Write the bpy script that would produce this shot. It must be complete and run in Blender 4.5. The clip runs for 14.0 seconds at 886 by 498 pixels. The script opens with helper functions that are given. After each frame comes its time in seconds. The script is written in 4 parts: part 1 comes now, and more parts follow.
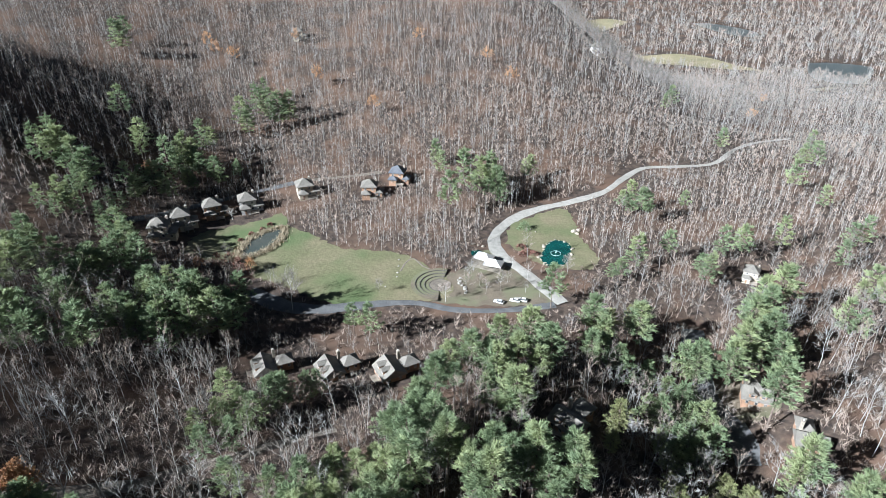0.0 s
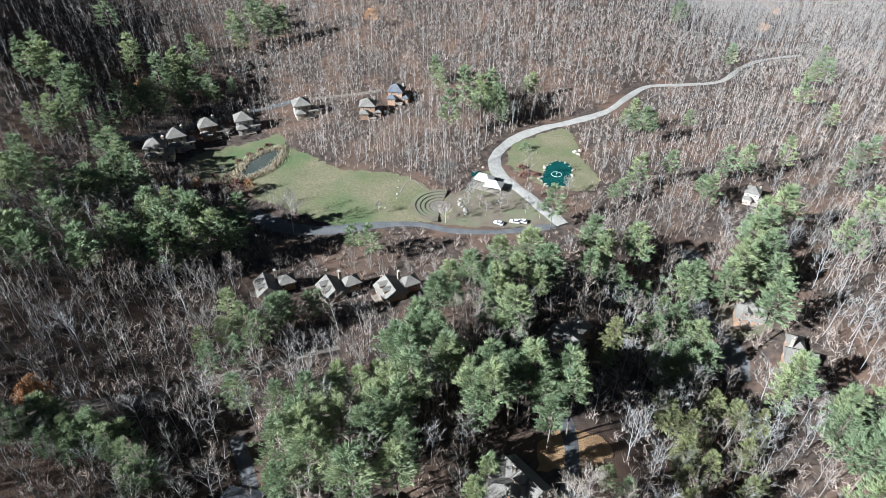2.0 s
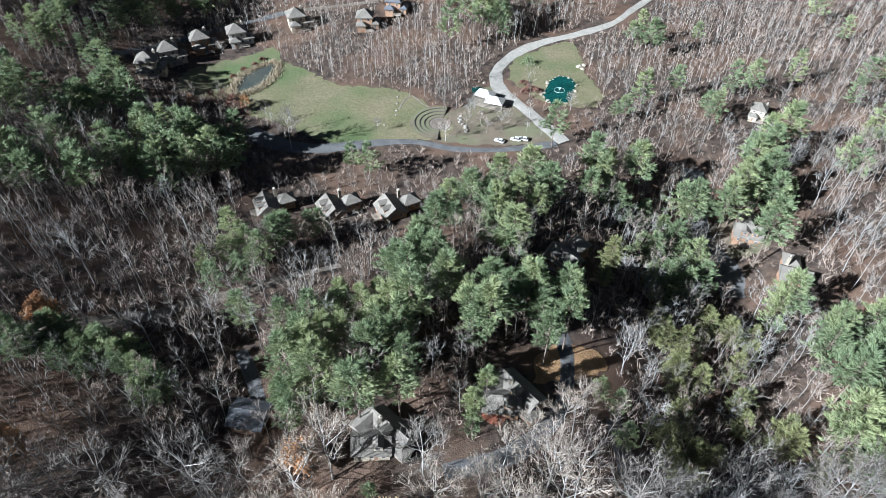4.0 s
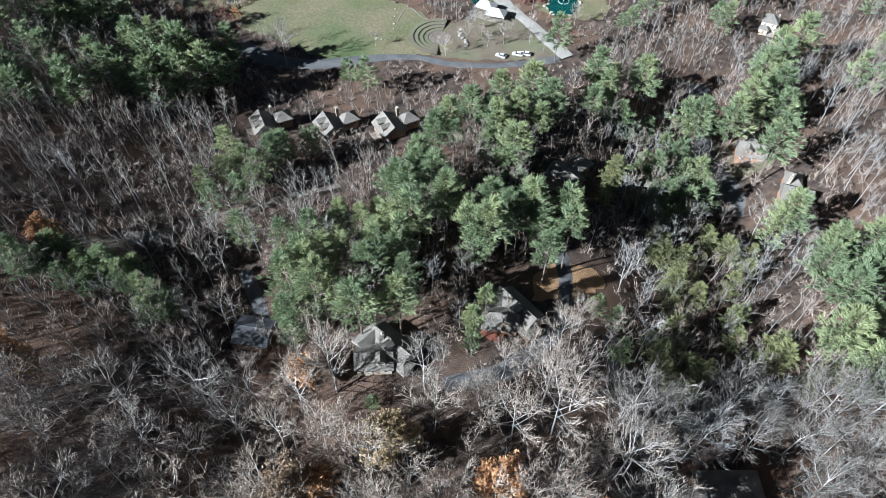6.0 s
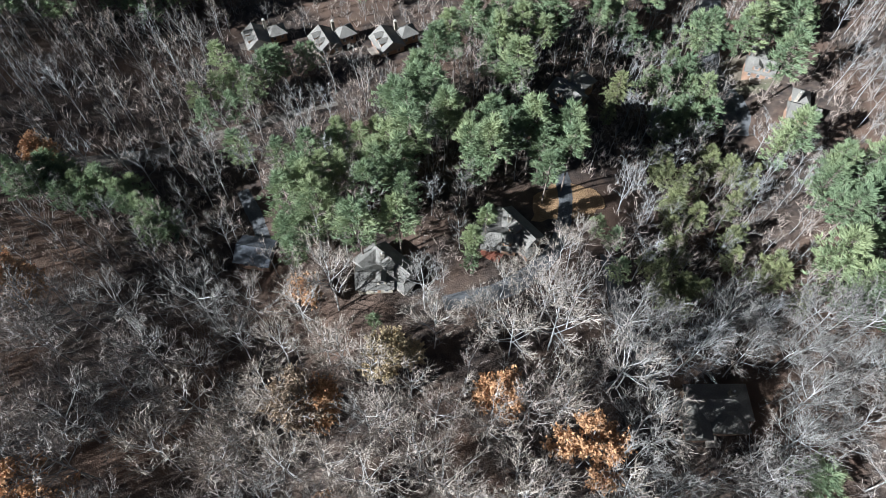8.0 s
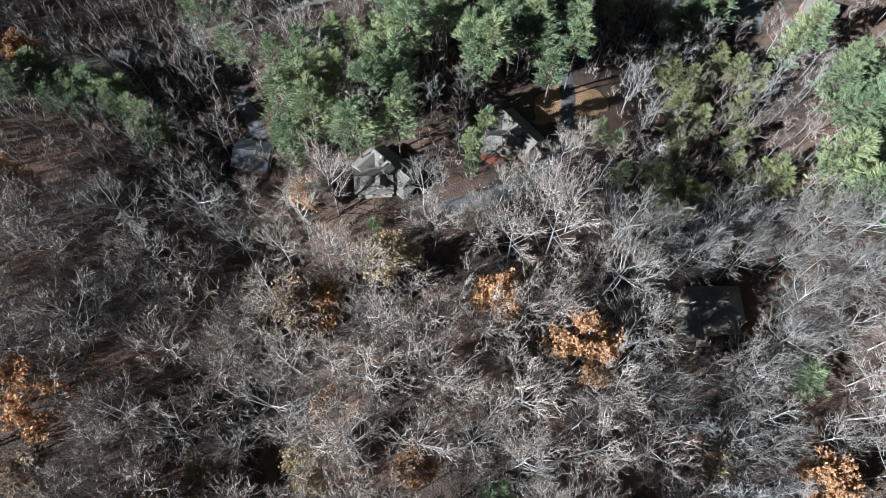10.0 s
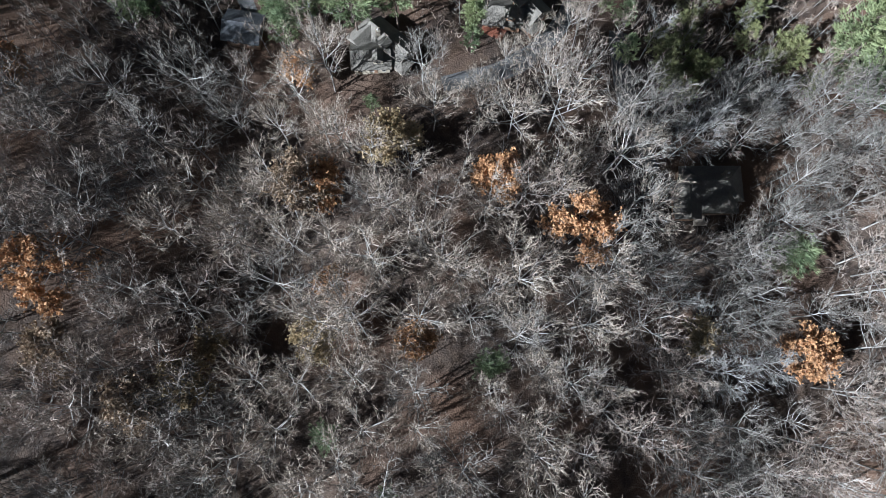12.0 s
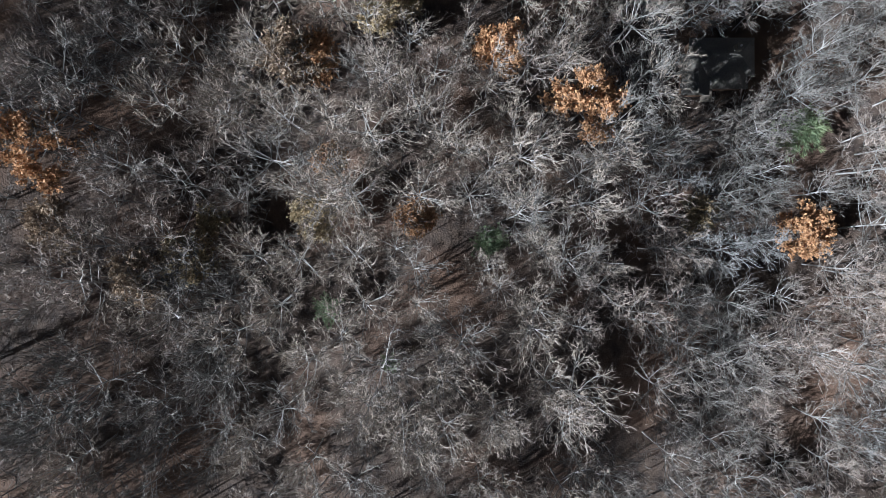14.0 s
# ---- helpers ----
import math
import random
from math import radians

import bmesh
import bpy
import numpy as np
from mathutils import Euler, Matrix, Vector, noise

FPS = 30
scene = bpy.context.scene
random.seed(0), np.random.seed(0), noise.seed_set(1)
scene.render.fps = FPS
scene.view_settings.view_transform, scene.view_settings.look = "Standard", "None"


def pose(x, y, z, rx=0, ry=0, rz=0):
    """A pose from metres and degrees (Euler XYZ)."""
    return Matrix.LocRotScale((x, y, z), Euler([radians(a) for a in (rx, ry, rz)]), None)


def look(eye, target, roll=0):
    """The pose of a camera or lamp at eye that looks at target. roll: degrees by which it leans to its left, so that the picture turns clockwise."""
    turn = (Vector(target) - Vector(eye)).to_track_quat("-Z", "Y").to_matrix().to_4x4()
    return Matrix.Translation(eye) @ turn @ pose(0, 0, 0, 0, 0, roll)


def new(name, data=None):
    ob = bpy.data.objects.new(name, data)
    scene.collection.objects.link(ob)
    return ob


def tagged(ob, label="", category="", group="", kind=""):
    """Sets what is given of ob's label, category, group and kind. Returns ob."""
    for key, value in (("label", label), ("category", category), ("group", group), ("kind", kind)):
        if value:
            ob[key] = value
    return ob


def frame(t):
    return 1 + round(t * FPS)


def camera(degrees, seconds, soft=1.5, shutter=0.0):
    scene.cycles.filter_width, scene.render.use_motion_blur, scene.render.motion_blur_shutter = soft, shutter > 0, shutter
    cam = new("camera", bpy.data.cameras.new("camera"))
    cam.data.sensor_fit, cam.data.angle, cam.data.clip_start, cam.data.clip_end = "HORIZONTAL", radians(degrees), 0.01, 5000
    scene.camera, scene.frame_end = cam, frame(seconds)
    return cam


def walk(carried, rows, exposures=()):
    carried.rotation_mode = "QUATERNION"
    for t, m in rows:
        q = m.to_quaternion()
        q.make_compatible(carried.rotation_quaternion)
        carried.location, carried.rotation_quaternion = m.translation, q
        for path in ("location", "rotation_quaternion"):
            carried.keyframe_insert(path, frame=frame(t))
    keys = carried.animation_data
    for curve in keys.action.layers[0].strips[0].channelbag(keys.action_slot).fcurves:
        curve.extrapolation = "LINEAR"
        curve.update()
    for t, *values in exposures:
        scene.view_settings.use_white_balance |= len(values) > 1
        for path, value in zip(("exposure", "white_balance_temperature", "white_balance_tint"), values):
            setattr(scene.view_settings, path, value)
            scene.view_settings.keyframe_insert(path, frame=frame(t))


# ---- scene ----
# The camera hovers and only tips down.
cam = camera(70.72, 14.0, soft=0.65)
EYE = 118.0


def ramp(t):
    t = np.clip(t, 0.0, 1.0)
    return t * t * (3 - 2 * t)


def soft(t, k):
    return k * np.logaddexp(0.0, np.asarray(t, float) / k)


def height(x, y):
    """The lie of the land: a low spur below the drone, gullies either side, a valley floor and the hills behind it."""
    x, y = np.asarray(x, float), np.asarray(y, float)
    z = -13.0 * ramp((y - 70) / 120)
    z = z + 5.0 * (np.exp(-((x + 10) / 32) ** 2) - 0.907) * (1 - ramp((y - 60) / 80))
    z = z - 12.0 * np.exp(-((x - 50 - 0.12 * y) / np.where(x - 50 - 0.12 * y < 0, 17, 32)) ** 2) * (1 - ramp((y - 135) / 60))
    z = z - 6.0 * np.exp(-((x + 42) / 12) ** 2) * (1 - ramp((y - 55) / 35))
    z = z + 0.15 * soft(x - 78 - 0.22 * np.clip(y, 0, 400), 12) * (1 - ramp((y - 210) / 170))
    z = z + (0.12 + 0.26 * ramp((y + 35) / 75) + 0.04 * ramp((y - 85) / 70) + 0.27 * ramp((y - 200) / 60) * (1 - ramp((y - 285) / 80)) - 0.2 * ramp((y - 300) / 100)) * soft(-(x + 70 + 0.34 * np.clip(y - 80, 0, 190)), 14) * (1 - 0.45 * ramp((-x - 250) / 300))
    hill = 0.23 * (soft(y - 292, 16) - 1.6 * soft(y - 640, 40))
    z = z + np.maximum(hill, -60) * (1 - ramp((x - 30 - 0.04 * (y - 300)) / 190))
    z = z - 72.0 * ramp((y - 260) / 640) * ramp((x - 20) / 260)
    z = z + 0.24 * np.minimum(soft(y - 1120 - 0.25 * x, 60), 1200)
    z = z + 1.3 * np.sin(x / 31 + 0.8) * np.sin(y / 37 - 0.5) * ramp((np.hypot(x, y - 230) - 75) / 60)
    z = z + 7.0 * np.sin(x / 140 + 1.0) * np.sin(y / 170) * ramp((y - 420) / 300)
    for cx, cy, r, rim, level in ((500, 785, 62, 70, -77.0), (482, 1100, 62, 70, -85.0), (-78, 234, 15, 10, -12.6)):
        k = 1 - ramp((np.hypot(x - cx, y - cy) - r) / rim)
        z = z * (1 - k) + level * k
    return z


TILTS = [(0.0, 0.0, 0.0), (0.5, -1.81, 0.0), (1.0, -3.63, 0.02), (1.5, -5.43, 0.02), (2.0, -7.21, 0.02), (2.5, -9.07, 0.0), (3.0, -10.95, 0.0),
         (5.5, -20.18, 0.1), (6.0, -22.02, 0.14), (6.5, -23.87, 0.15), (7.0, -25.73, 0.15), (9.5, -35.52, 0.16), (10.0, -38.1, 0.16),
         (10.5, -40.86, 0.18), (11.0, -43.61, 0.18), (11.5, -46.38, 0.16), (12.0, -49.1, 0.17), (12.5, -51.84, 0.15), (13.0, -54.63, 0.12),
         (13.5, -57.47, 0.12), (14.0, -60.25, 0.1)]
FIRST = -29.75
walk(cam, [(t, pose(0, 0, EYE, 90 + FIRST + p, 0, 0) @ pose(0, 0, 0, 0, 0, -r)) for t, p, r in TILTS], exposures=[(0.0, 1.9, 5520, 6), (6.5, 1.76, 5420, 6), (10.0, 1.68, 5480, 6), (14.0, 1.34, 5350, 7)])

# ---- daylight ----
SUN_FROM = Vector((-1.0, -0.52, 0.0)).normalized()
SUN_HIGH = radians(29)
world = bpy.data.worlds.new("sky")
scene.world = world
world.use_nodes = True
sky = world.node_tree.nodes.new("ShaderNodeTexSky")
sky.sky_type, sky.sun_disc = "NISHITA", False
sky.sun_elevation = SUN_HIGH
sky.sun_rotation = math.atan2(SUN_FROM.x, SUN_FROM.y)
world.node_tree.links.new(sky.outputs[0], world.node_tree.nodes["Background"].inputs[0])
world.node_tree.nodes["Background"].inputs[1].default_value = 0.0085
sun_data = bpy.data.lights.new("sun", "SUN")
sun_data.energy, sun_data.angle, sun_data.color = 5.0, radians(0.5), (1.0, 0.97, 0.93)
sun = new("sun", sun_data)
sun.matrix_world = look((0, 0, 300), Vector((0, 0, 300)) - SUN_FROM * math.cos(SUN_HIGH) - Vector((0, 0, math.sin(SUN_HIGH))))


# ---- materials ----
def mat(name, a, b, scale=1.0, rough=0.9, bump=0.0, fine=6.0, spread=0.0, third=None, third_scale=0.1, island=False, metal=0.0, spec=0.3, thin=0.0):
    """Two colours mixed by noise at two scales, with a third in large patches; spread varies the value from object to object."""
    m = bpy.data.materials.new(name)
    m.use_nodes = True
    n, l = m.node_tree.nodes, m.node_tree.links
    bsdf = n["Principled BSDF"]
    bsdf.inputs["Roughness"].default_value = rough
    bsdf.inputs["Metallic"].default_value = metal
    bsdf.inputs["Specular IOR Level"].default_value = spec
    geo = n.new("ShaderNodeNewGeometry")

    def grain(s, detail):
        t = n.new("ShaderNodeTexNoise")
        t.inputs["Scale"].default_value, t.inputs["Detail"].default_value = s, detail
        l.new(geo.outputs["Position"], t.inputs["Vector"])
        return t

    def blend(fac, one, two, kind="MIX"):
        x = n.new("ShaderNodeMix")
        x.data_type, x.blend_type = "RGBA", kind
        for socket, value in ((x.inputs[0], fac), (x.inputs[6], one), (x.inputs[7], two)):
            if isinstance(value, bpy.types.NodeSocket):
                l.new(value, socket)
            else:
                socket.default_value = value if isinstance(value, float) else (*value, 1)
        return x.outputs[2]

    def steps(src, lo, hi):
        r = n.new("ShaderNodeMapRange")
        r.inputs[1].default_value, r.inputs[2].default_value = lo, hi
        l.new(src, r.inputs[0])
        return r.outputs[0]

    col = blend(steps(grain(scale, 4).outputs[0], 0.32, 0.68), a, b)
    col = blend(steps(grain(scale * fine, 3).outputs[0], 0.3, 0.75), col, blend(1.0, col, (0.72, 0.72, 0.72), "MULTIPLY"))
    if third:
        col = blend(steps(grain(third_scale, 3).outputs[0], 0.47, 0.62), col, third)
    if spread:
        hue = n.new("ShaderNodeHueSaturation")
        rnd = geo.outputs["Random Per Island"] if island else n.new("ShaderNodeObjectInfo").outputs["Random"]
        r = n.new("ShaderNodeMapRange")
        r.inputs[3].default_value, r.inputs[4].default_value = 1 - spread, 1 + spread
        l.new(rnd, r.inputs[0])
        l.new(r.outputs[0], hue.inputs["Value"])
        l.new(col, hue.inputs["Color"])
        col = hue.outputs[0]
    l.new(col, bsdf.inputs["Base Color"])
    if thin:
        through_light = n.new("ShaderNodeBsdfTranslucent")
        both = n.new("ShaderNodeMixShader")
        both.inputs[0].default_value = thin
        l.new(col, through_light.inputs["Color"])
        l.new(bsdf.outputs[0], both.inputs[1])
        l.new(through_light.outputs[0], both.inputs[2])
        l.new(both.outputs[0], n["Material Output"].inputs["Surface"])
    if bump:
        bp = n.new("ShaderNodeBump")
        bp.inputs["Strength"].default_value, bp.inputs["Distance"].default_value = bump, 0.4 / scale
        l.new(grain(scale * fine, 4).outputs[0], bp.inputs["Height"])
        l.new(bp.outputs[0], bsdf.inputs["Normal"])
    return m


LITTER = mat("leaf_litter", (0.098, 0.07, 0.052), (0.028, 0.021, 0.018), 0.45, 0.95, 0.35, 7, third=(0.105, 0.066, 0.045), third_scale=0.05)
GRASS = mat("cut_grass", (0.115, 0.118, 0.058), (0.165, 0.142, 0.085), 0.07, 0.95, 0.1, 14, third=(0.07, 0.098, 0.038), third_scale=0.028)
STRAW = mat("dry_grass", (0.25, 0.215, 0.13), (0.19, 0.17, 0.10), 0.05, 0.95, 0.1, 8)
WORN = mat("worn_turf", (0.155, 0.125, 0.09), (0.11, 0.09, 0.065), 0.25, 0.95, 0.15, 8, third=(0.12, 0.12, 0.07), third_scale=0.08)
GRAVEL = mat("pale_gravel", (0.33, 0.31, 0.28), (0.26, 0.245, 0.215), 0.5, 0.95, 0.15, 8)
ASPHALT = mat("worn_asphalt", (0.12, 0.12, 0.12), (0.082, 0.082, 0.084), 0.3, 0.9, 0.15, 8)
DIRT = mat("dirt_track", (0.19, 0.16, 0.13), (0.13, 0.11, 0.09), 0.5, 0.95, 0.5, 6)
NEEDLES = mat("needle_litter", (0.33, 0.205, 0.105), (0.24, 0.145, 0.075), 0.5, 0.95, 0.5, 6)
BARK = mat("grey_bark", (0.44, 0.422, 0.395), (0.29, 0.276, 0.256), 0.7, 0.9, 0.0, 5, 0.3)
TWIG = mat("twigs", (0.205, 0.188, 0.168), (0.13, 0.118, 0.105), 0.15, 0.9, 0.0, 8, 0.35, island=True, third=(0.275, 0.225, 0.19), third_scale=0.04)
PALE = mat("pale_bark", (0.40, 0.388, 0.37), (0.28, 0.27, 0.258), 0.5, 0.85, 0.0, 5, 0.2)
# Tan twigs, with the spur's stronger sunlight also put into the colour.
LIT_TAN_TWIG = mat("warm_twigs", (0.36, 0.305, 0.25), (0.25, 0.208, 0.17), 0.2, 0.9, 0.0, 8, 0.3, island=True)
PALE_TWIG = mat("pale_twigs", (0.29, 0.28, 0.265), (0.205, 0.195, 0.185), 0.2, 0.9, 0.0, 8, 0.3, island=True)
PINE_BARK = mat("pine_bark", (0.20, 0.155, 0.125), (0.12, 0.095, 0.08), 0.8, 0.95, 0.0, 5, 0.2)
PINE = mat("pine_needles", (0.24, 0.296, 0.162), (0.17, 0.223, 0.126), 0.25, 0.7, 0.0, 8, 0.2, third=(0.275, 0.308, 0.157), third_scale=0.07, island=True, thin=0.35)
OLIVE = mat("olive_needles", (0.27, 0.275, 0.125), (0.20, 0.215, 0.105), 0.25, 0.7, 0.0, 8, 0.2, island=True, thin=0.25)
RUST = mat("rust_leaves", (0.54, 0.32, 0.165), (0.43, 0.235, 0.115), 0.3, 0.8, 0.0, 8, 0.3, island=True, thin=0.3)
GOLD = mat("gold_leaves", (0.48, 0.375, 0.22), (0.39, 0.30, 0.165), 0.3, 0.8, 0.0, 8, 0.3, island=True, thin=0.3)
TAN = mat("tan_leaves", (0.36, 0.27, 0.185), (0.27, 0.195, 0.13), 0.3, 0.85, 0.0, 8, 0.3, island=True, thin=0.3)
RUSSET = mat("russet_twigs", (0.22, 0.115, 0.085), (0.15, 0.075, 0.06), 0.3, 0.9, 0.0, 8, 0.3, island=True)
BRUSH = mat("brush_twigs", (0.32, 0.255, 0.21), (0.22, 0.175, 0.145), 0.05, 0.95, 0.0, 8, 0.35, island=True)
SHINGLE = mat("grey_shingles", (0.195, 0.178, 0.153), (0.138, 0.126, 0.11), 0.35, 0.9, 0.3, 9, 0.08)
SLATE = mat("dark_shingles", (0.12, 0.125, 0.14), (0.085, 0.09, 0.10), 0.4, 0.85, 0.3, 9)
SIDING = mat("cream_siding", (0.48, 0.42, 0.33), (0.40, 0.35, 0.27), 0.5, 0.85, 0.1, 5)
CEDAR = mat("brown_siding", (0.32, 0.20, 0.13), (0.23, 0.14, 0.09), 0.5, 0.85, 0.1, 5)
TRIM = mat("white_trim", (0.60, 0.58, 0.55), (0.52, 0.50, 0.47), 0.5, 0.7, 0.0, 5)
STONE = mat("field_stone", (0.34, 0.295, 0.235), (0.22, 0.195, 0.16), 1.2, 0.9, 0.5, 4, 0.25)
CANVAS = mat("white_canvas", (0.54, 0.52, 0.49), (0.46, 0.44, 0.41), 0.4, 0.75, 0.0, 5)
# Stone darkened to carry the shade on the terrace risers.
SHADE_STONE = mat("mossy_stone", (0.12, 0.11, 0.095), (0.075, 0.07, 0.06), 1.0, 0.9, 0.4, 4)
DECK = mat("deck_boards", (0.34, 0.29, 0.24), (0.25, 0.21, 0.17), 0.6, 0.85, 0.1, 5)
GLASS = mat("window_glass", (0.03, 0.035, 0.04), (0.05, 0.055, 0.06), 0.4, 0.08, 0.0, 3, spec=0.6)
WATER = mat("green_water", (0.006, 0.045, 0.040), (0.010, 0.060, 0.050), 0.1, 0.06, 0.03, 20, spec=0.5)
MURK = mat("grey_water", (0.045, 0.055, 0.05), (0.065, 0.07, 0.06), 0.1, 0.07, 0.03, 20, spec=0.5)
LAKE = mat("lake_water", (0.05, 0.062, 0.06), (0.065, 0.075, 0.072), 0.02, 0.3, 0.03, 20, spec=0.35)
REED = mat("dry_reeds", (0.38, 0.32, 0.22), (0.28, 0.23, 0.16), 0.8, 0.9, 0.0, 5, 0.2, island=True)
FOAM = mat("foam", (0.5, 0.56, 0.56), (0.35, 0.43, 0.43), 2.0, 0.5)
CARPAINT = mat("silver_paint", (0.55, 0.55, 0.55), (0.50, 0.50, 0.50), 0.5, 0.3, 0.0, 3, 0.25, spec=0.5)
RUBBER = mat("tyre_rubber", (0.03, 0.03, 0.03), (0.04, 0.04, 0.04), 2.0, 0.9)
RED = mat("red_stain", (0.25, 0.095, 0.06), (0.18, 0.07, 0.045), 0.8, 0.6, 0.0, 5)


# ---- mesh tools ----
class Shape:
    """Points and faces of one part."""

    def __init__(self):
        self.v, self.f = [], []

    def add(self, points, faces):
        k = len(self.v)
        self.v += [tuple(p) for p in points]
        self.f += [tuple(i + k for i in f) for f in faces]
        return self

    def box(self, x0, x1, y0, y1, z0, z1):
        p = [(x, y, z) for z in (z0, z1) for x, y in ((x0, y0), (x1, y0), (x1, y1), (x0, y1))]
        return self.add(p, [(3, 2, 1, 0), (4, 5, 6, 7), (0, 1, 5, 4), (1, 2, 6, 5), (2, 3, 7, 6), (3, 0, 4, 7)])

    def loft(self, rings, caps=True):
        n = len(rings[0])
        pts = [p for r in rings for p in r]
        faces = [(a * n + i, a * n + (i + 1) % n, (a + 1) * n + (i + 1) % n, (a + 1) * n + i) for a in range(len(rings) - 1) for i in range(n)]
        if caps:
            faces += [tuple(range(n))[::-1], tuple(range((len(rings) - 1) * n, len(rings) * n))]
        return self.add(pts, faces)

    def tube(self, pts, radii, n=5, caps=False):
        rings = []
        for i, p in enumerate(pts):
            d = (Vector(pts[min(i + 1, len(pts) - 1)]) - Vector(pts[max(i - 1, 0)])).normalized()
            u = d.cross(Vector((0.31, 0.95, 0.05))).normalized()
            w = d.cross(u)
            rings.append([Vector(p) + radii[i] * (math.cos(6.2832 * k / n) * u + math.sin(6.2832 * k / n) * w) for k in range(n)])
        return self.loft(rings, caps)

    def spike(self, a, b, r):
        """A thin three-sided twig from a to b."""
        a, b = Vector(a), Vector(b)
        d = (b - a).normalized()
        u = d.cross(Vector((0.31, 0.95, 0.05))).normalized()
        w = d.cross(u)
        ring = [a + r * (math.cos(2.0944 * k) * u + math.sin(2.0944 * k) * w) for k in range(3)]
        return self.add(ring + [b], [(0, 1, 3), (1, 2, 3), (2, 0, 3)])

    def sliver(self, a, b, r, rng):
        a, b = Vector(a), Vector(b)
        d = (b - a).normalized()
        u = d.cross(Vector((rng.uniform(-1, 1), rng.uniform(-1, 1), rng.uniform(-1, 1)))).normalized()
        return self.add([a - r * u, a + r * u, b], [(0, 1, 2)])

    def mesh(self, name, material):
        me = bpy.data.meshes.new(name)
        me.from_pydata(self.v, [], self.f)
        me.materials.append(material)
        return me


def part(name, shape, material, parent=None, label="", at=None):
    me = shape if isinstance(shape, bpy.types.Mesh) else shape.mesh(name, material)
    ob = new(name, me)
    if parent:
        ob.parent = parent
    if at is not None:
        ob.matrix_basis = at
    return tagged(ob, label)


def thing(name, m, label, category, group="", kind=""):
    ob = new(name)
    ob.matrix_basis = m
    return tagged(ob, label, category, group, kind)


def put(x, y, turn=0.0, up=0.0):
    return pose(x, y, float(height(x, y)) + up, 0, 0, turn)


def smooth_line(pts, step=2.0):
    """A curve through the points, in even steps."""
    p = [Vector(q) for q in pts]
    p = [2 * p[0] - p[1]] + p + [2 * p[-1] - p[-2]]
    out = []
    for i in range(1, len(p) - 2):
        n = max(1, int((p[i + 1] - p[i]).length / step))
        for k in range(n):
            t = k / n
            out.append(0.5 * (2 * p[i] + (p[i + 1] - p[i - 1]) * t + (2 * p[i - 1] - 5 * p[i] + 4 * p[i + 1] - p[i + 2]) * t * t
                              + (3 * p[i] - p[i - 1] - 3 * p[i + 1] + p[i + 2]) * t ** 3))
    return out + [p[-2]]


def ribbon(name, pts, widths, up, material, label, category):
    line = smooth_line(pts)
    v, f, cols = [], [], 5
    for i, p in enumerate(line):
        d = (line[min(i + 1, len(line) - 1)] - line[max(i - 1, 0)]).normalized()
        side = Vector((-d.y, d.x))
        far = i / (len(line) - 1) * (len(widths) - 1)
        width = float(np.interp(far, range(len(widths)), widths))
        wide = width * (1 + 0.12 * math.sin(i * 0.37) + 0.06 * math.sin(i * 1.3))
        for k in range(cols):
            q = p + side * wide * (k / (cols - 1) - 0.5)
            v.append((q.x, q.y, float(height(q.x, q.y)) + up - (0.12 if k in (0, cols - 1) else 0)))
    for i in range(len(line) - 1):
        for k in range(cols - 1):
            a = i * cols + k
            f.append((a, a + 1, a + cols + 1, a + cols))
    s = Shape().add(v, f)
    return tagged(part(name, s, material), label, category, kind="structure")


def sheet(name, outline, up, material, label, category, step=4.0, flat=None, wobble=0.9):
    """A patch of ground inside a curved outline, laid over the land."""
    from mathutils.geometry import delaunay_2d_cdt
    ring = smooth_line(list(outline) + [outline[0]], 1.5)[:-1]
    rng = random.Random(len(ring))
    ring = [p + wobble * Vector((rng.uniform(-1, 1), rng.uniform(-1, 1))) for p in ring]
    xs, ys = [p.x for p in ring], [p.y for p in ring]
    pts = list(ring)
    for gx in np.arange(min(xs), max(xs), step):
        for gy in np.arange(min(ys), max(ys), step):
            if inside(gx, gy, ring) :
                pts.append(Vector((gx + 0.013, gy + 0.017)))
    n = len(ring)
    out = delaunay_2d_cdt(pts, [], [list(range(n))], 1, 1e-4)
    v = [(p.x, p.y, (float(height(p.x, p.y)) if flat is None else flat) + up) for p in out[0]]
    s = Shape().add(v, [tuple(f) for f in out[2]])
    ob = part(name, s, material)
    return tagged(ob, label, category, kind="structure")


def inside(x, y, ring):
    c, n = False, len(ring)
    for i in range(n):
        a, b = ring[i], ring[i - 1]
        if (a[1] > y) != (b[1] > y) and x < (b[0] - a[0]) * (y - a[1]) / (b[1] - a[1]) + a[0]:
            c = not c
    return c


# ---- the land ----
def axis(stops):
    out = []
    for a, b, s in stops:
        out += list(np.arange(a, b, s))
    return np.array(out + [stops[-1][1]])


gx = axis([(-3500, -900, 260), (-900, -400, 40), (-400, -140, 10), (-140, 140, 4), (140, 400, 10), (400, 1000, 30), (1000, 3500, 250)])
gy = axis([(-2500, -300, 220), (-300, -100, 20), (-100, 330, 4), (330, 700, 8), (700, 1400, 25), (1400, 4000, 200)])
X, Y = np.meshgrid(gx, gy)
Z = height(X, Y)
nx = len(gx)
ground = bpy.data.meshes.new("ground")
quads = [(j * nx + i, j * nx + i + 1, (j + 1) * nx + i + 1, (j + 1) * nx + i) for j in range(len(gy) - 1) for i in range(nx - 1)]
ground.from_pydata(np.stack([X, Y, Z], -1).reshape(-1, 3).tolist(), [], quads)
ground.materials.append(LITTER)
ground.polygons.foreach_set("use_smooth", [True] * len(quads))
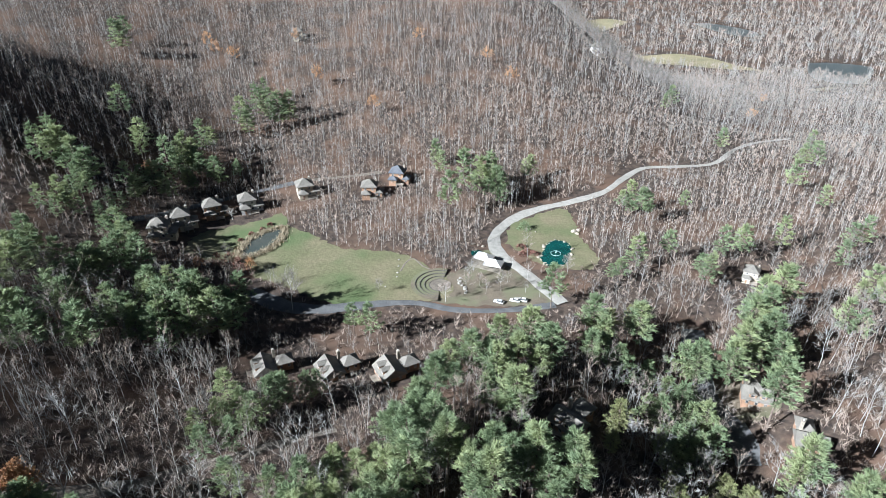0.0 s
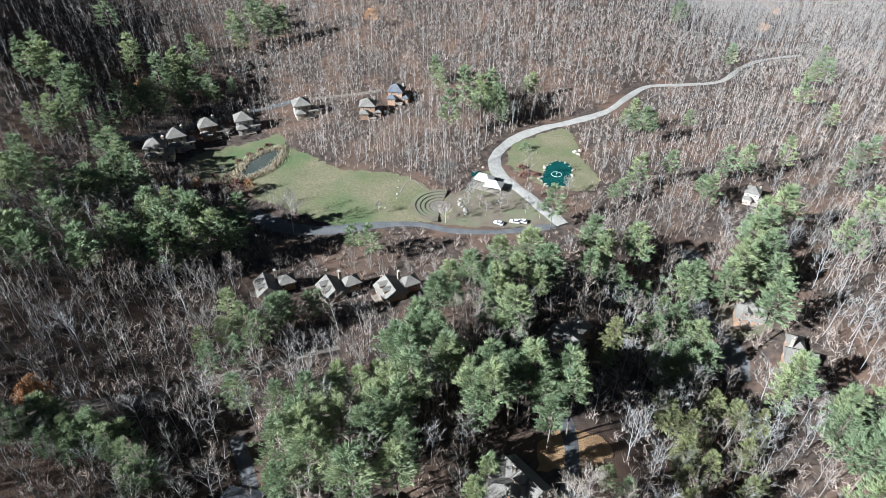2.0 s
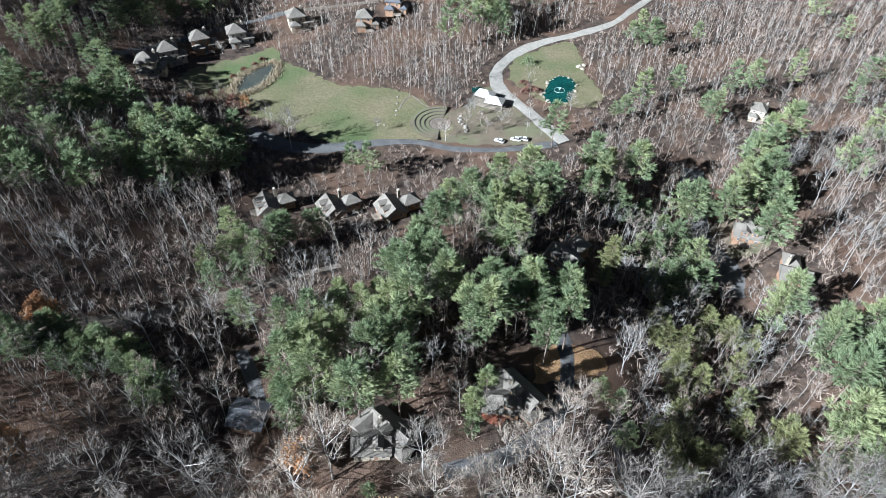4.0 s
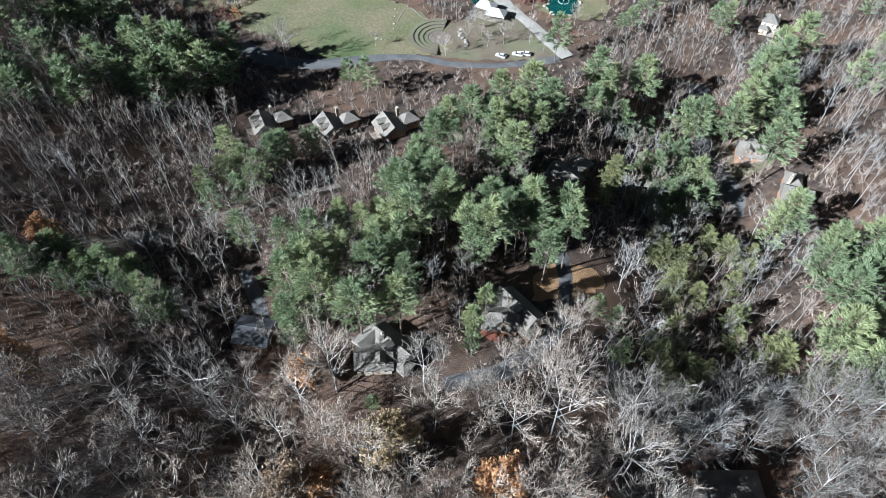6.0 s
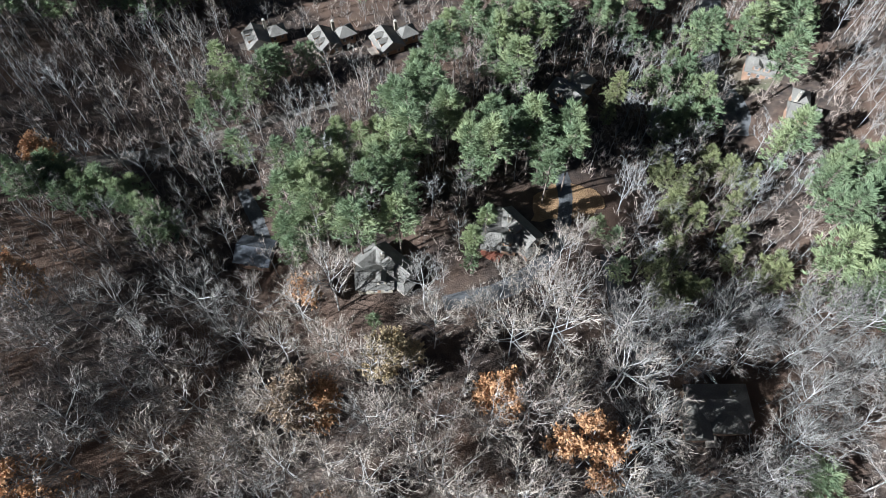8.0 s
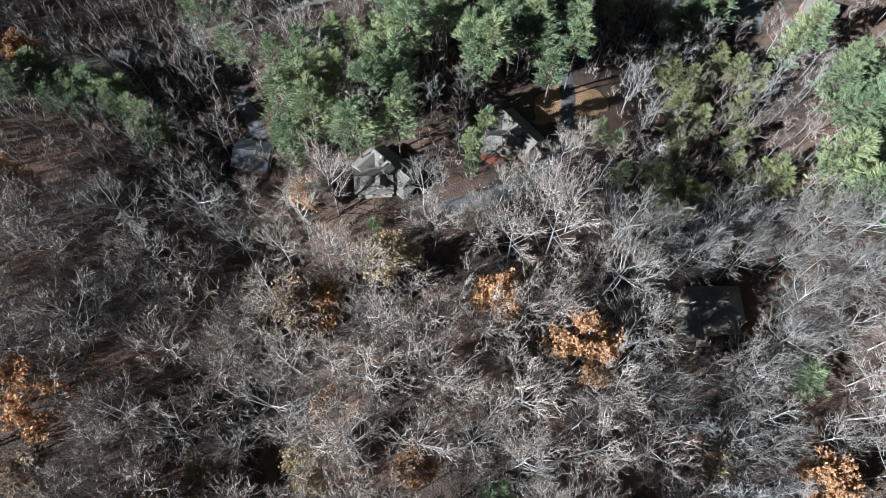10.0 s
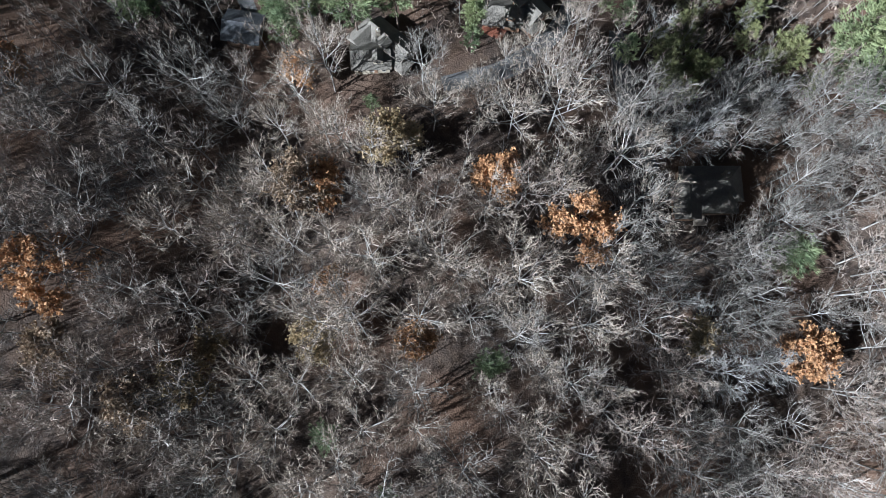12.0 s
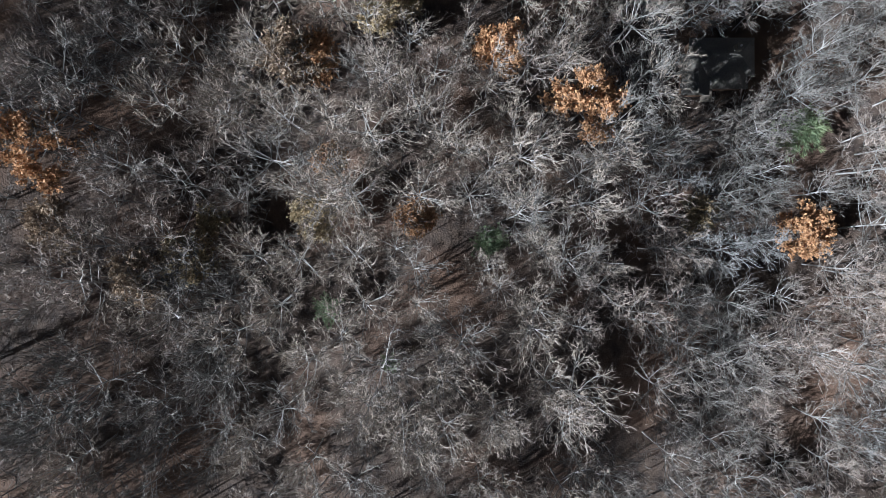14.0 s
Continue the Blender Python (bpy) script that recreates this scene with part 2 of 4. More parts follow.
tagged(new("ground", ground), "brown leaf-littered forest floor on rolling hills", "ground", kind="structure")

FIELD = [(-107, 221), (-106, 237), (-94, 248), (-81, 256), (-75, 262), (-69, 249), (-59, 243), (-44, 230), (-22, 227), (-10, 219), (1, 207), (4, 197),
         (-2, 191), (-19, 190), (-35, 186), (-46, 191), (-62, 201), (-73, 206), (-81, 217), (-95, 218)]
EAST_LAWN = [(27, 234), (30, 249), (40, 258), (57, 266), (60, 252), (60, 239), (64, 222), (60, 213), (49, 213), (38, 218)]
WEST_POND = [(-85, 224), (-84, 236), (-77, 245), (-71, 247), (-70, 236), (-74, 227), (-82, 220)]
EAST_POND = [(40, 222), (45, 234), (50, 236), (54, 233), (53, 224), (49, 216), (42, 215)]
PARK = [(-4, 190), (-2, 205), (8, 214), (14, 226), (22, 226), (30, 212), (40, 196), (42, 190), (25, 187), (8, 188)]
EAST_YARD = [(82, 130), (82, 144), (93, 151), (100, 142), (96, 132)]
YARD = [(20, 79), (22, 86), (28, 91), (37, 89), (38, 84), (30, 80)]
FAR_FIELD = [(267, 928), (286, 907), (334, 908), (370, 877), (383, 816), (399, 760), (366, 791), (324, 834), (275, 868)]
FAR_RISE = [(232, 1045), (215, 1085), (275, 1158), (322, 1144), (281, 1093)]
FAR_STRIP = [(365, 622), (398, 645), (404, 638), (372, 615)]
LAKE_NEAR = [(477, 829), (513, 828), (545, 803), (498, 738), (451, 715), (448, 768)]
LAKE_FAR = [(440, 1161), (481, 1150), (520, 1077), (490, 1038), (460, 1078)]
ROAD = [(44, 189), (38, 200), (32, 211), (25, 222), (22, 232), (24, 244), (34, 258), (47, 267), (61, 273), (80, 284), (94, 300), (108, 313), (128, 317),
        (150, 323), (170, 345), (195, 367), (224, 385)]
LANE = [(-73, 196), (-58, 187), (-45, 185), (-33, 187), (-21, 189), (-9, 189), (3, 185), (15, 184), (27, 185), (41, 188)]
TRACK = [(-90, 92), (-81, 96), (-71, 100), (-63, 105), (-51, 110), (-40, 115), (-28, 119)]
DRIVE = [(26, 103), (28, 95), (29, 88), (28, 80), (25, 72), (19, 65), (11, 60), (0, 57)]
EAST_ROAD = [(87, 175), (84, 163), (82, 142), (83, 125), (81, 115)]
GULLY_ROAD = [(38, 72), (39, 60), (41, 53), (46, 43)]
WEST_DRIVE = [(-40, 72), (-43, 80), (-48, 89)]
sheet("lawn", FIELD, 0.12, GRASS, "large mown green lawn with drying patches", "lawn")
sheet("lawn", EAST_LAWN, 0.12, GRASS, "mown lawn round a dark green pond", "lawn")
sheet("pond", WEST_POND, 0.25, MURK, "shallow grey-green pond edged with reeds", "pond", flat=-12.65, wobble=0.3)
sheet("pond", EAST_POND, 0.25, WATER, "dark teal pond edged with rocks", "pond", flat=-12.95, wobble=0.3)
sheet("meadow", PARK, 0.07, WORN, "worn dry grass round the pavilion", "grass", 3.0)
sheet("needle_yard", EAST_YARD, 0.06, WORN, "yard of pine needles round a small cottage", "yard", 3.0)
sheet("needle_yard", YARD, 0.06, NEEDLES, "sunlit yard of orange pine needles", "yard", 3.0)
sheet("far_field", FAR_FIELD, 1.0, STRAW, "distant long strip of pale meadow", "meadow", 10.0)
sheet("far_field", FAR_RISE, 1.0, STRAW, "distant dry meadow on a rise", "meadow", 10.0)
sheet("far_field", FAR_STRIP, 1.0, STRAW, "small distant dry clearing", "meadow", 10.0)
sheet("lake", LAKE_NEAR, 1.2, LAKE, "distant grey lake between woods", "lake", 10.0, flat=-77.0)
sheet("lake", LAKE_FAR, 1.2, LAKE, "far narrow grey lake", "lake", 10.0, flat=-85.0)
ribbon("road", ROAD, (4.8, 5.4, 5.0, 3.4, 2.8, 2.8, 2.8, 3.2), 0.2, GRAVEL, "pale winding gravel road along the valley", "road")
ribbon("lane", LANE, (6.5, 7.5, 4.4, 3.2, 3.2, 3.4), 0.22, ASPHALT, "grey lane along the foot of the lawn", "road")
ribbon("track", TRACK, (4.5, 2.0), 0.12, DIRT, "dirt track through bare woods", "track")
ribbon("driveway", DRIVE, (3.8, 3.8), 0.14, ASPHALT, "grey asphalt driveway curving to a house", "driveway")
ribbon("lane", EAST_ROAD, (7.0, 7.0), 0.14, ASPHALT, "shaded asphalt lane among pines", "road")
ribbon("lane", GULLY_ROAD, (4.5, 4.5), 0.14, ASPHALT, "shaded asphalt lane in a wooded gully", "road")
ribbon("driveway", WEST_DRIVE, (3.0, 3.0), 0.14, ASPHALT, "narrow driveway dappled with shade", "driveway")
ribbon("driveway", [(-136, 236), (-130, 243), (-117, 263), (-105, 275), (-88, 286), (-76, 293)], (3.6, 3.6), 0.16, ASPHALT, "shaded asphalt drive behind the cream houses", "driveway")
ribbon("driveway", [(-76, 293), (-65, 296), (-48, 299), (-32, 303)], (2.6, 2.6), 0.16, DIRT, "brown drive behind houses on the slope", "driveway")
ribbon("footpath", [(-17, 211), (-15, 218), (-12, 221), (-8, 215), (-4, 212)], (0.8, 0.8), 0.2, DIRT, "narrow pale footpath at the lawn's corner", "path")
sheet("pond", [(12, 223), (12, 227), (15, 228), (17, 226), (15, 223)], 0.25, WATER, "tiny dark pond above the pavilion", "pond", flat=-12.95, wobble=0.2)
ribbon("track", [(243, 968), (255, 940), (265, 921)], (8.0, 8.0), 0.6, GRAVEL, "distant pale farm track", "track")


# ---- houses ----
def roof_shape(w, d, z, rise, kind, over=0.7, thick=0.28):
    """A solid roof over w by d with its eaves at z; the ridge runs along the longer side."""
    a, b = w / 2 + over, d / 2 + over
    long_x = w >= d
    run = min(a, b) if kind == "hip" else 0.0
    if kind == "pyramid":
        run = max(a, b)
    r = max((a if long_x else b) - run, 0.05)
    ridge = [(-r, 0, z + rise), (r, 0, z + rise)] if long_x else [(0, -r, z + rise), (0, r, z + rise)]
    p = [(-a, -b, z), (a, -b, z), (a, b, z), (-a, b, z)] + ridge + [(-a, -b, z - thick), (a, -b, z - thick), (a, b, z - thick), (-a, b, z - thick)]
    if long_x:
        f = [(0, 1, 5, 4), (2, 3, 4, 5), (1, 2, 5), (3, 0, 4)]
    else:
        f = [(1, 2, 5, 4), (3, 0, 4, 5), (0, 1, 4), (2, 3, 5)]
    f += [(6, 7, 1, 0), (7, 8, 2, 1), (8, 9, 3, 2), (9, 6, 0, 3), (9, 8, 7, 6)]
    return Shape().add(p, f)


def wall_shape(w, d, z0, z1, rise=0.0):
    s = Shape().box(-w / 2, w / 2, -d / 2, d / 2, z0, z1)
    if rise:
        a, b = w / 2 - 0.1, d / 2 - 0.1
        if w >= d:
            p = [(-a, -b, z1), (-a, b, z1), (-a, 0, z1 + rise), (a, -b, z1), (a, b, z1), (a, 0, z1 + rise)]
        else:
            p = [(-a, -b, z1), (a, -b, z1), (0, -b, z1 + rise), (-a, b, z1), (a, b, z1), (0, b, z1 + rise)]
        s.add(p, [(0, 1, 2), (3, 5, 4), (0, 2, 5, 3), (1, 4, 5, 2)])
    return s


def window_on(parent, x, y, z, face, wide=1.1, tall=1.4):
    frame_shape = Shape()
    h, v, t = wide / 2, tall / 2, 0.09
    for a, b, c, d in ((-h, h, -v, -v + t), (-h, h, v - t, v), (-h, -h + t, -v, v), (h - t, h, -v, v), (-0.03, 0.03, -v, v)):
        frame_shape.box(a, b, -0.06, 0.06, c, d)
    win = part("window", frame_shape, TRIM, parent, "white-framed window", pose(x, y, z, 0, 0, face))
    part("pane", Shape().box(-h + t, h - t, -0.02, 0.03, -v + t, v - t), GLASS, win)
    return win


def mass(parent, cx, cy, w, d, h, rise, kind, walls, roof, turn=0.0, base=-3.0, storeys=1):
    """One block of a house: walls, roof and rows of windows."""
    m = pose(cx, cy, 0, 0, 0, turn)
    wall = part("wall", wall_shape(w, d, base, h, rise * 0.93 if kind == "gable" else 0), walls, parent, at=m)
    part("roof", roof_shape(w, d, h + 0.05, rise, kind), roof, parent, at=m)
    for s in range(storeys):
        z = h / storeys * (s + 0.55)
        for side, length, off, face in (("x", w, -d / 2 - 0.02, 180), ("x", w, d / 2 + 0.02, 0), ("y", d, -w / 2 - 0.02, 90), ("y", d, w / 2 + 0.02, -90)):
            n = max(1, int(length / 3.2))
            for i in range(n):
                q = length * ((i + 0.5) / n - 0.5)
                window_on(wall, q if side == "x" else off, off if side == "x" else q, z, face)
    return wall


def chimney(parent, x, y, top, size=1.1):
    c = part("chimney", Shape().box(-size / 2, size / 2, -size / 2, size / 2, -1, top), STONE, parent, "stone chimney", pose(x, y, 0))
    part("cap", Shape().box(-size / 2 - 0.12, size / 2 + 0.12, -size / 2 - 0.12, size / 2 + 0.12, top, top + 0.22), STONE, c)
    part("flue", Shape().tube([(0, 0, top + 0.2), (0, 0, top + 0.7)], [0.28, 0.24], 8, True), TRIM, c)


def dormer(parent, x, y, z, turn, wide, deep, walls, roof):
    m = pose(x, y, z, 0, 0, turn)
    d = part("dormer", wall_shape(wide, deep, -1.2, 1.4, 0.9), walls, parent, "", m)
    part("dormer_roof", roof_shape(wide, deep, 1.42, 1.0, "gable" , 0.35, 0.15), roof, d)
    window_on(d, 0, -deep / 2 - 0.02, 0.5, 180, min(wide * 0.6, 1.4), 1.1)


def deck(parent, x, y, w, d, z, turn=0.0):
    m = pose(x, y, 0, 0, 0, turn)
    k = part("deck", Shape().box(-w / 2, w / 2, -d / 2, d / 2, z - 0.2, z), DECK, parent, "weathered wooden deck", m)
    for px in (-w / 2 + 0.15, w / 2 - 0.15):
        for py in (-d / 2 + 0.15, d / 2 - 0.15):
            part("post", Shape().box(px - 0.1, px + 0.1, py - 0.1, py + 0.1, -3, z + 1.0), DECK, k)
    part("rail", Shape().box(-w / 2, w / 2, -d / 2, -d / 2 + 0.08, z + 0.9, z + 1.0), DECK, k)


def door_on(parent, x, y, face):
    d = part("door", Shape().box(-0.5, 0.5, -0.05, 0.05, 0.1, 2.15), CEDAR, parent, "brown entrance door", pose(x, y, 0, 0, 0, face))
    part("handle", Shape().box(0.34, 0.4, 0.05, 0.12, 1.0, 1.15), TRIM, d)


def villa(x, y, turn, label, walls=SIDING, roof=SHINGLE, scale=1.0):
    """A two-storey house with a pyramid roof, a lower porch wing and a deck."""
    ho = thing("house", put(x, y, turn), label, "house", "houses of the valley")
    ho.scale = (scale,) * 3
    mass(ho, 0, 0, 8.2, 8.0, 6.4, 3.4, "pyramid", walls, roof, storeys=2)
    mass(ho, -1.6, -5.4, 4.4, 3.6, 3.4, 1.5, "hip", walls, roof)
    mass(ho, 5.6, -1.2, 3.4, 5.6, 2.9, 1.5, "hip", walls, roof)
    chimney(ho, 3.4, 2.6, 8.6)
    deck(ho, 2.8, -6.2, 4.2, 3.6, 0.6)
    door_on(ho, -1.6, -7.24, 180)
    return ho


def cottage(x, y, turn, label, walls=CEDAR, roof=SHINGLE, scale=1.0, main=(10.0, 8.0), wing=(5.5, 6.5)):
    """A gabled house with a dormer on each slope and a hipped wing set off by a gap roof."""
    ho = thing("house", put(x, y, turn), label, "house", "houses in the pines")
    ho.scale = (scale,) * 3
    mass(ho, 0, 0, *main, 3.3, 3.6, "gable", walls, roof, 0, -3.0, 1)
    mass(ho, -main[0] * 0.1, main[1] / 2 + wing[1] / 2 + 0.9, *wing, 3.6, 2.6, "hip", walls, roof)
    mass(ho, -main[0] * 0.1, main[1] / 2 + 0.4, 3.0, 2.4, 3.0, 1.2, "gable", walls, roof)
    dormer(ho, -main[0] * 0.18, -main[1] * 0.27, 4.5, 0, 2.6, 3.2, walls, roof)
    dormer(ho, main[0] * 0.2, -main[1] * 0.27, 4.5, 0, 2.2, 3.0, walls, roof)
    chimney(ho, -main[0] * 0.32, main[1] * 0.5 + 0.5, 8.2)
    deck(ho, 0.5, -main[1] / 2 - 1.6, 6.0, 3.0, 0.8)
    door_on(ho, -1.5, -main[1] / 2 - 0.04, 180)
    return ho


def lodge(x, y, turn, label, walls=CEDAR, roof=SHINGLE, scale=1.0):
    """A rambling house of long gabled wings that meet at angles, with a hipped porch."""
    ho = thing("house", put(x, y, turn), label, "house", "houses in the pines")
    ho.scale = (scale,) * 3
    mass(ho, 2.2, 1.0, 13.0, 6.6, 3.6, 2.6, "gable", walls, roof, -50, -4)
    mass(ho, -3.4, -2.4, 9.8, 7.4, 3.4, 2.8, "gable", walls, roof, -6, -4)
    mass(ho, -4.4, 3.8, 7.0, 5.4, 3.5, 2.3, "gable", walls, roof, 38, -4)
    mass(ho, 4.4, -5.4, 4.6, 3.8, 3.0, 1.3, "hip", walls, roof, -50, -4)
    dormer(ho, -1.6, -4.4, 4.9, -6, 2.4, 2.6, walls, roof)
    dormer(ho, 0.8, -1.2, 5.6, -50, 2.2, 2.4, walls, roof)
    chimney(ho, -0.6, 2.4, 7.6)
    deck(ho, -7.6, 1.0, 3.6, 4.4, 0.5, 10)
    door_on(ho, -2.8, -6.2, 174)
    return ho


HOUSES = [(56.7, 39.1, 11), (15, 74, 13), (-12, 64, 13), (33.0, 120.1, 13), (-53, 146, 12), (-33, 145, 12), (-15, 145, 12), (-121, 234, 11), (-116, 247, 11),
          (-106, 260, 11), (-92, 266, 11), (-68, 281, 11), (-36, 281, 11), (-23, 295, 11), (92.8, 139.2, 10), (96.5, 117.2, 10), (117, 203, 12), (98.2, 156.1, 9),
          (-42.2, 72.0, 5), (18, 216, 13)]
manor = thing("house", put(56.7, 39.1, 0, 0.4), "large grey-shingled house with cross gables in deep shade", "house", "houses in the pines")
manor.scale = (0.85, 0.85, 0.85)
mass(manor, 1.5, 0.8, 14.5, 8.0, 4.6, 2.6, "hip", CEDAR, SHINGLE, 0, -4)
mass(manor, -4.8, -3.4, 5.4, 8.6, 4.2, 2.2, "gable", CEDAR, SHINGLE, 0, -4)
mass(manor, 3.4, -3.0, 8.0, 6.4, 4.2, 2.4, "hip", CEDAR, SHINGLE, 0, -4)
chimney(manor, 4.2, 2.2, 8.6, 1.3)
deck(manor, -0.6, -7.6, 3.0, 3.2, 0.4)
door_on(manor, 0.4, -3.24, 180)
lodge(15, 74, 0, "grey-roofed house with many hipped roofs under tall pines", scale=0.74)
lodge(-12, 64, 8, "rambling grey-shingled house behind bare trees", SIDING, scale=0.72)
cottage(33.0, 120.1, -50, "half-hidden house with a grey roof and white chimney", scale=0.8)
cottage(-54, 146, -66, "shaded cottage with a grey gable roof and chimney", main=(10.0, 8.5), scale=0.72)
cottage(-34, 145, -62, "cottage with a pale shingle roof and two dormers", main=(10.0, 9.0), scale=0.75)
cottage(-16, 145, -62, "cottage with a broad pale shingle roof beside pines", main=(10.0, 9.5), scale=0.75)
villa(-119, 232, 10, "low cream house with a grey pyramid roof below the wood", scale=0.9)
villa(-115, 244, 25, "cream two-storey house with a grey pyramid roof", scale=0.9)
villa(-106, 258, 25, "brown two-storey house with a grey pyramid roof", CEDAR, scale=0.9)
villa(-92, 266, 20, "white two-storey house with a balcony beside the lawn", TRIM, scale=0.9)
villa(-68, 281, 20, "cream house with a grey roof behind bare trees", scale=0.9)
villa(-36, 281, 0, "brown house with a hipped grey roof on the slope", CEDAR, scale=0.85)
villa(-23, 295, -10, "tall brown house with a dark roof on the slope", CEDAR, SLATE, 0.85)
cottage(92.8, 139.2, -20, "cottage with a pale roof among thin pine trunks", scale=0.75)
cottage(96.5, 117.2, -20, "small grey-roofed house behind white trunks", scale=0.7)
villa(118, 203, -30, "pale house half hidden in bare woods", SIDING, SHINGLE, 0.62)
cottage(98.2, 156.1, 10, "tan house between tall pines", SIDING, scale=0.6)
shed = thing("garage", put(-42.2, 72.0, -10), "dark-roofed garage at a driveway's end", "garage")
mass(shed, 0, 0, 7.0, 6.0, 2.8, 1.8, "gable", CEDAR, SLATE)


# ---- trees ----
def away(az, el):
    return Vector((math.cos(az) * math.cos(el), math.sin(az) * math.cos(el), math.sin(el)))


def bare_tree(seed, level, h=22.0, spread=1.0, leaves=0):
    """A slim trunk that forks into rising limbs, branches that fan outwards and fine twigs; leaves where it still holds some. level 2 is the fullest."""
    rng = random.Random(seed)
    wood, twig, leaf = Shape(), Shape(), Shape()
    lean = Vector((rng.uniform(-0.07, 0.07), rng.uniform(-0.07, 0.07), 0))
    base_r = h * (0.0058, 0.0068, 0.0078)[level]
    fork = rng.uniform(0.42, 0.56)
    bow = [Vector((0, 0, -0.6))] + [lean * (h * k) + Vector((rng.uniform(-0.3, 0.3), rng.uniform(-0.3, 0.3), h * k)) for k in (0.25, fork, 0.8)]
    if level == 0:
        wood.spike(bow[0], bow[-1] * 1.12, base_r)
    else:
        wood.tube(bow, [base_r, base_r * 0.82, base_r * 0.6, base_r * 0.18], (3, 4, 6)[level])

    def on_trunk(z):
        k = min(max(z / h, 0.05), 0.79)
        for p, q in zip(bow, bow[1:]):
            if q.z >= k * h:
                return p.lerp(q, (k * h - p.z) / (q.z - p.z))
        return bow[-1]

    def grow(way, wild, rise):
        return (way + wild * away(rng.uniform(0, 6.28), rng.uniform(-0.7, 0.9)) + Vector((0, 0, rise))).normalized()

    limbs = (5, 8, 13)[level]
    for i in range(limbs):
        az = i * 2.4 + rng.uniform(-0.6, 0.6)
        k = (i + rng.random()) / limbs
        start = on_trunk(h * (0.3 + 0.42 * k))
        out = 0.2 * h * spread * math.sqrt(max(0.05, 1 - k ** 2.2)) * rng.uniform(0.8, 1.2)
        tip = start + Vector((math.cos(az) * out, math.sin(az) * out, h * rng.uniform(0.16, 0.3)))
        tip.z = min(tip.z, h * rng.uniform(0.93, 1.02))
        mid = start.lerp(tip, 0.5) + Vector((math.cos(az), math.sin(az), -0.8)) * rng.uniform(0.01, 0.035) * h + Vector((rng.uniform(-1, 1), rng.uniform(-1, 1), 0)) * 0.012 * h
        r = base_r * rng.uniform(0.42, 0.62)
        reach = (tip - start).length
        if level == 2:
            wood.tube([start, mid, tip], [r, r * 0.62, r * 0.2], 3)
        elif level == 1:
            wood.spike(start, mid.lerp(tip, 0.3), r * 1.1)
            wood.sliver(mid, tip, r * 0.8, rng)
        else:
            wood.sliver(start, tip, r * 0.9, rng)
        subs = (2, 4, 6)[level]
        for j in range(subs):
            t = 0.3 + 0.7 * (j + rng.random()) / subs
            at = start.lerp(mid, t * 2) if t < 0.5 else mid.lerp(tip, t * 2 - 1)
            way = grow((tip - start).normalized(), 0.75, 0.1)
            end = at + way * reach * rng.uniform(0.3, 0.55) * (1.15 - 0.5 * t)
            if level == 2:
                bend = at.lerp(end, 0.5) + Vector((rng.uniform(-1, 1), rng.uniform(-1, 1), rng.uniform(-1, 0.4))) * 0.05 * reach
                wood.spike(at, at.lerp(bend, 1.2), r * 0.42)
                wood.spike(bend, end, r * 0.3)
                for q in range(4):
                    s = at.lerp(bend, rng.uniform(0.4, 1.0)) if q < 2 else bend.lerp(end, rng.uniform(0.1, 1.0))
                    side = grow((end - at).normalized(), 0.7, 0.12)
                    e = s + side * rng.uniform(1.1, 2.6) * h / 22
                    twig.sliver(s, e, 0.055, rng)
                    for _ in range(4):
                        p = s.lerp(e, rng.uniform(0.15, 1.0))
                        f = p + grow(side, 0.8, 0.12) * rng.uniform(0.6, 1.5)
                        twig.sliver(p, f, 0.042, rng)
                        for _ in range(leaves):
                            c = p.lerp(f, rng.uniform(0.1, 1.25))
                            leaf.sliver(c, c + 0.44 * away(rng.uniform(0, 6.28), rng.uniform(-1.2, 0.9)), 0.21, rng)
            elif level == 1:
                twig.sliver(at, end, r * 0.6, rng)
                for q in range(7):
                    s = at.lerp(end, rng.uniform(0.15, 1.0))
                    e = s + grow(way, 0.8, 0.2) * rng.uniform(0.9, 2.3)
                    twig.sliver(s, e, 0.036, rng)
                    for _ in range(leaves):
                        c = s.lerp(e, rng.uniform(0.1, 1.2))
                        leaf.sliver(c, c + 0.62 * away(rng.uniform(0, 6.28), rng.uniform(-1.2, 0.9)), 0.3, rng)
            else:
                for q in range(4):
                    e = at + grow(way, 0.7, 0.35) * rng.uniform(1.4, 3.4)
                    twig.sliver(at + (e - at) * rng.uniform(0.0, 0.3), e, 0.075, rng)
    return wood, twig, leaf


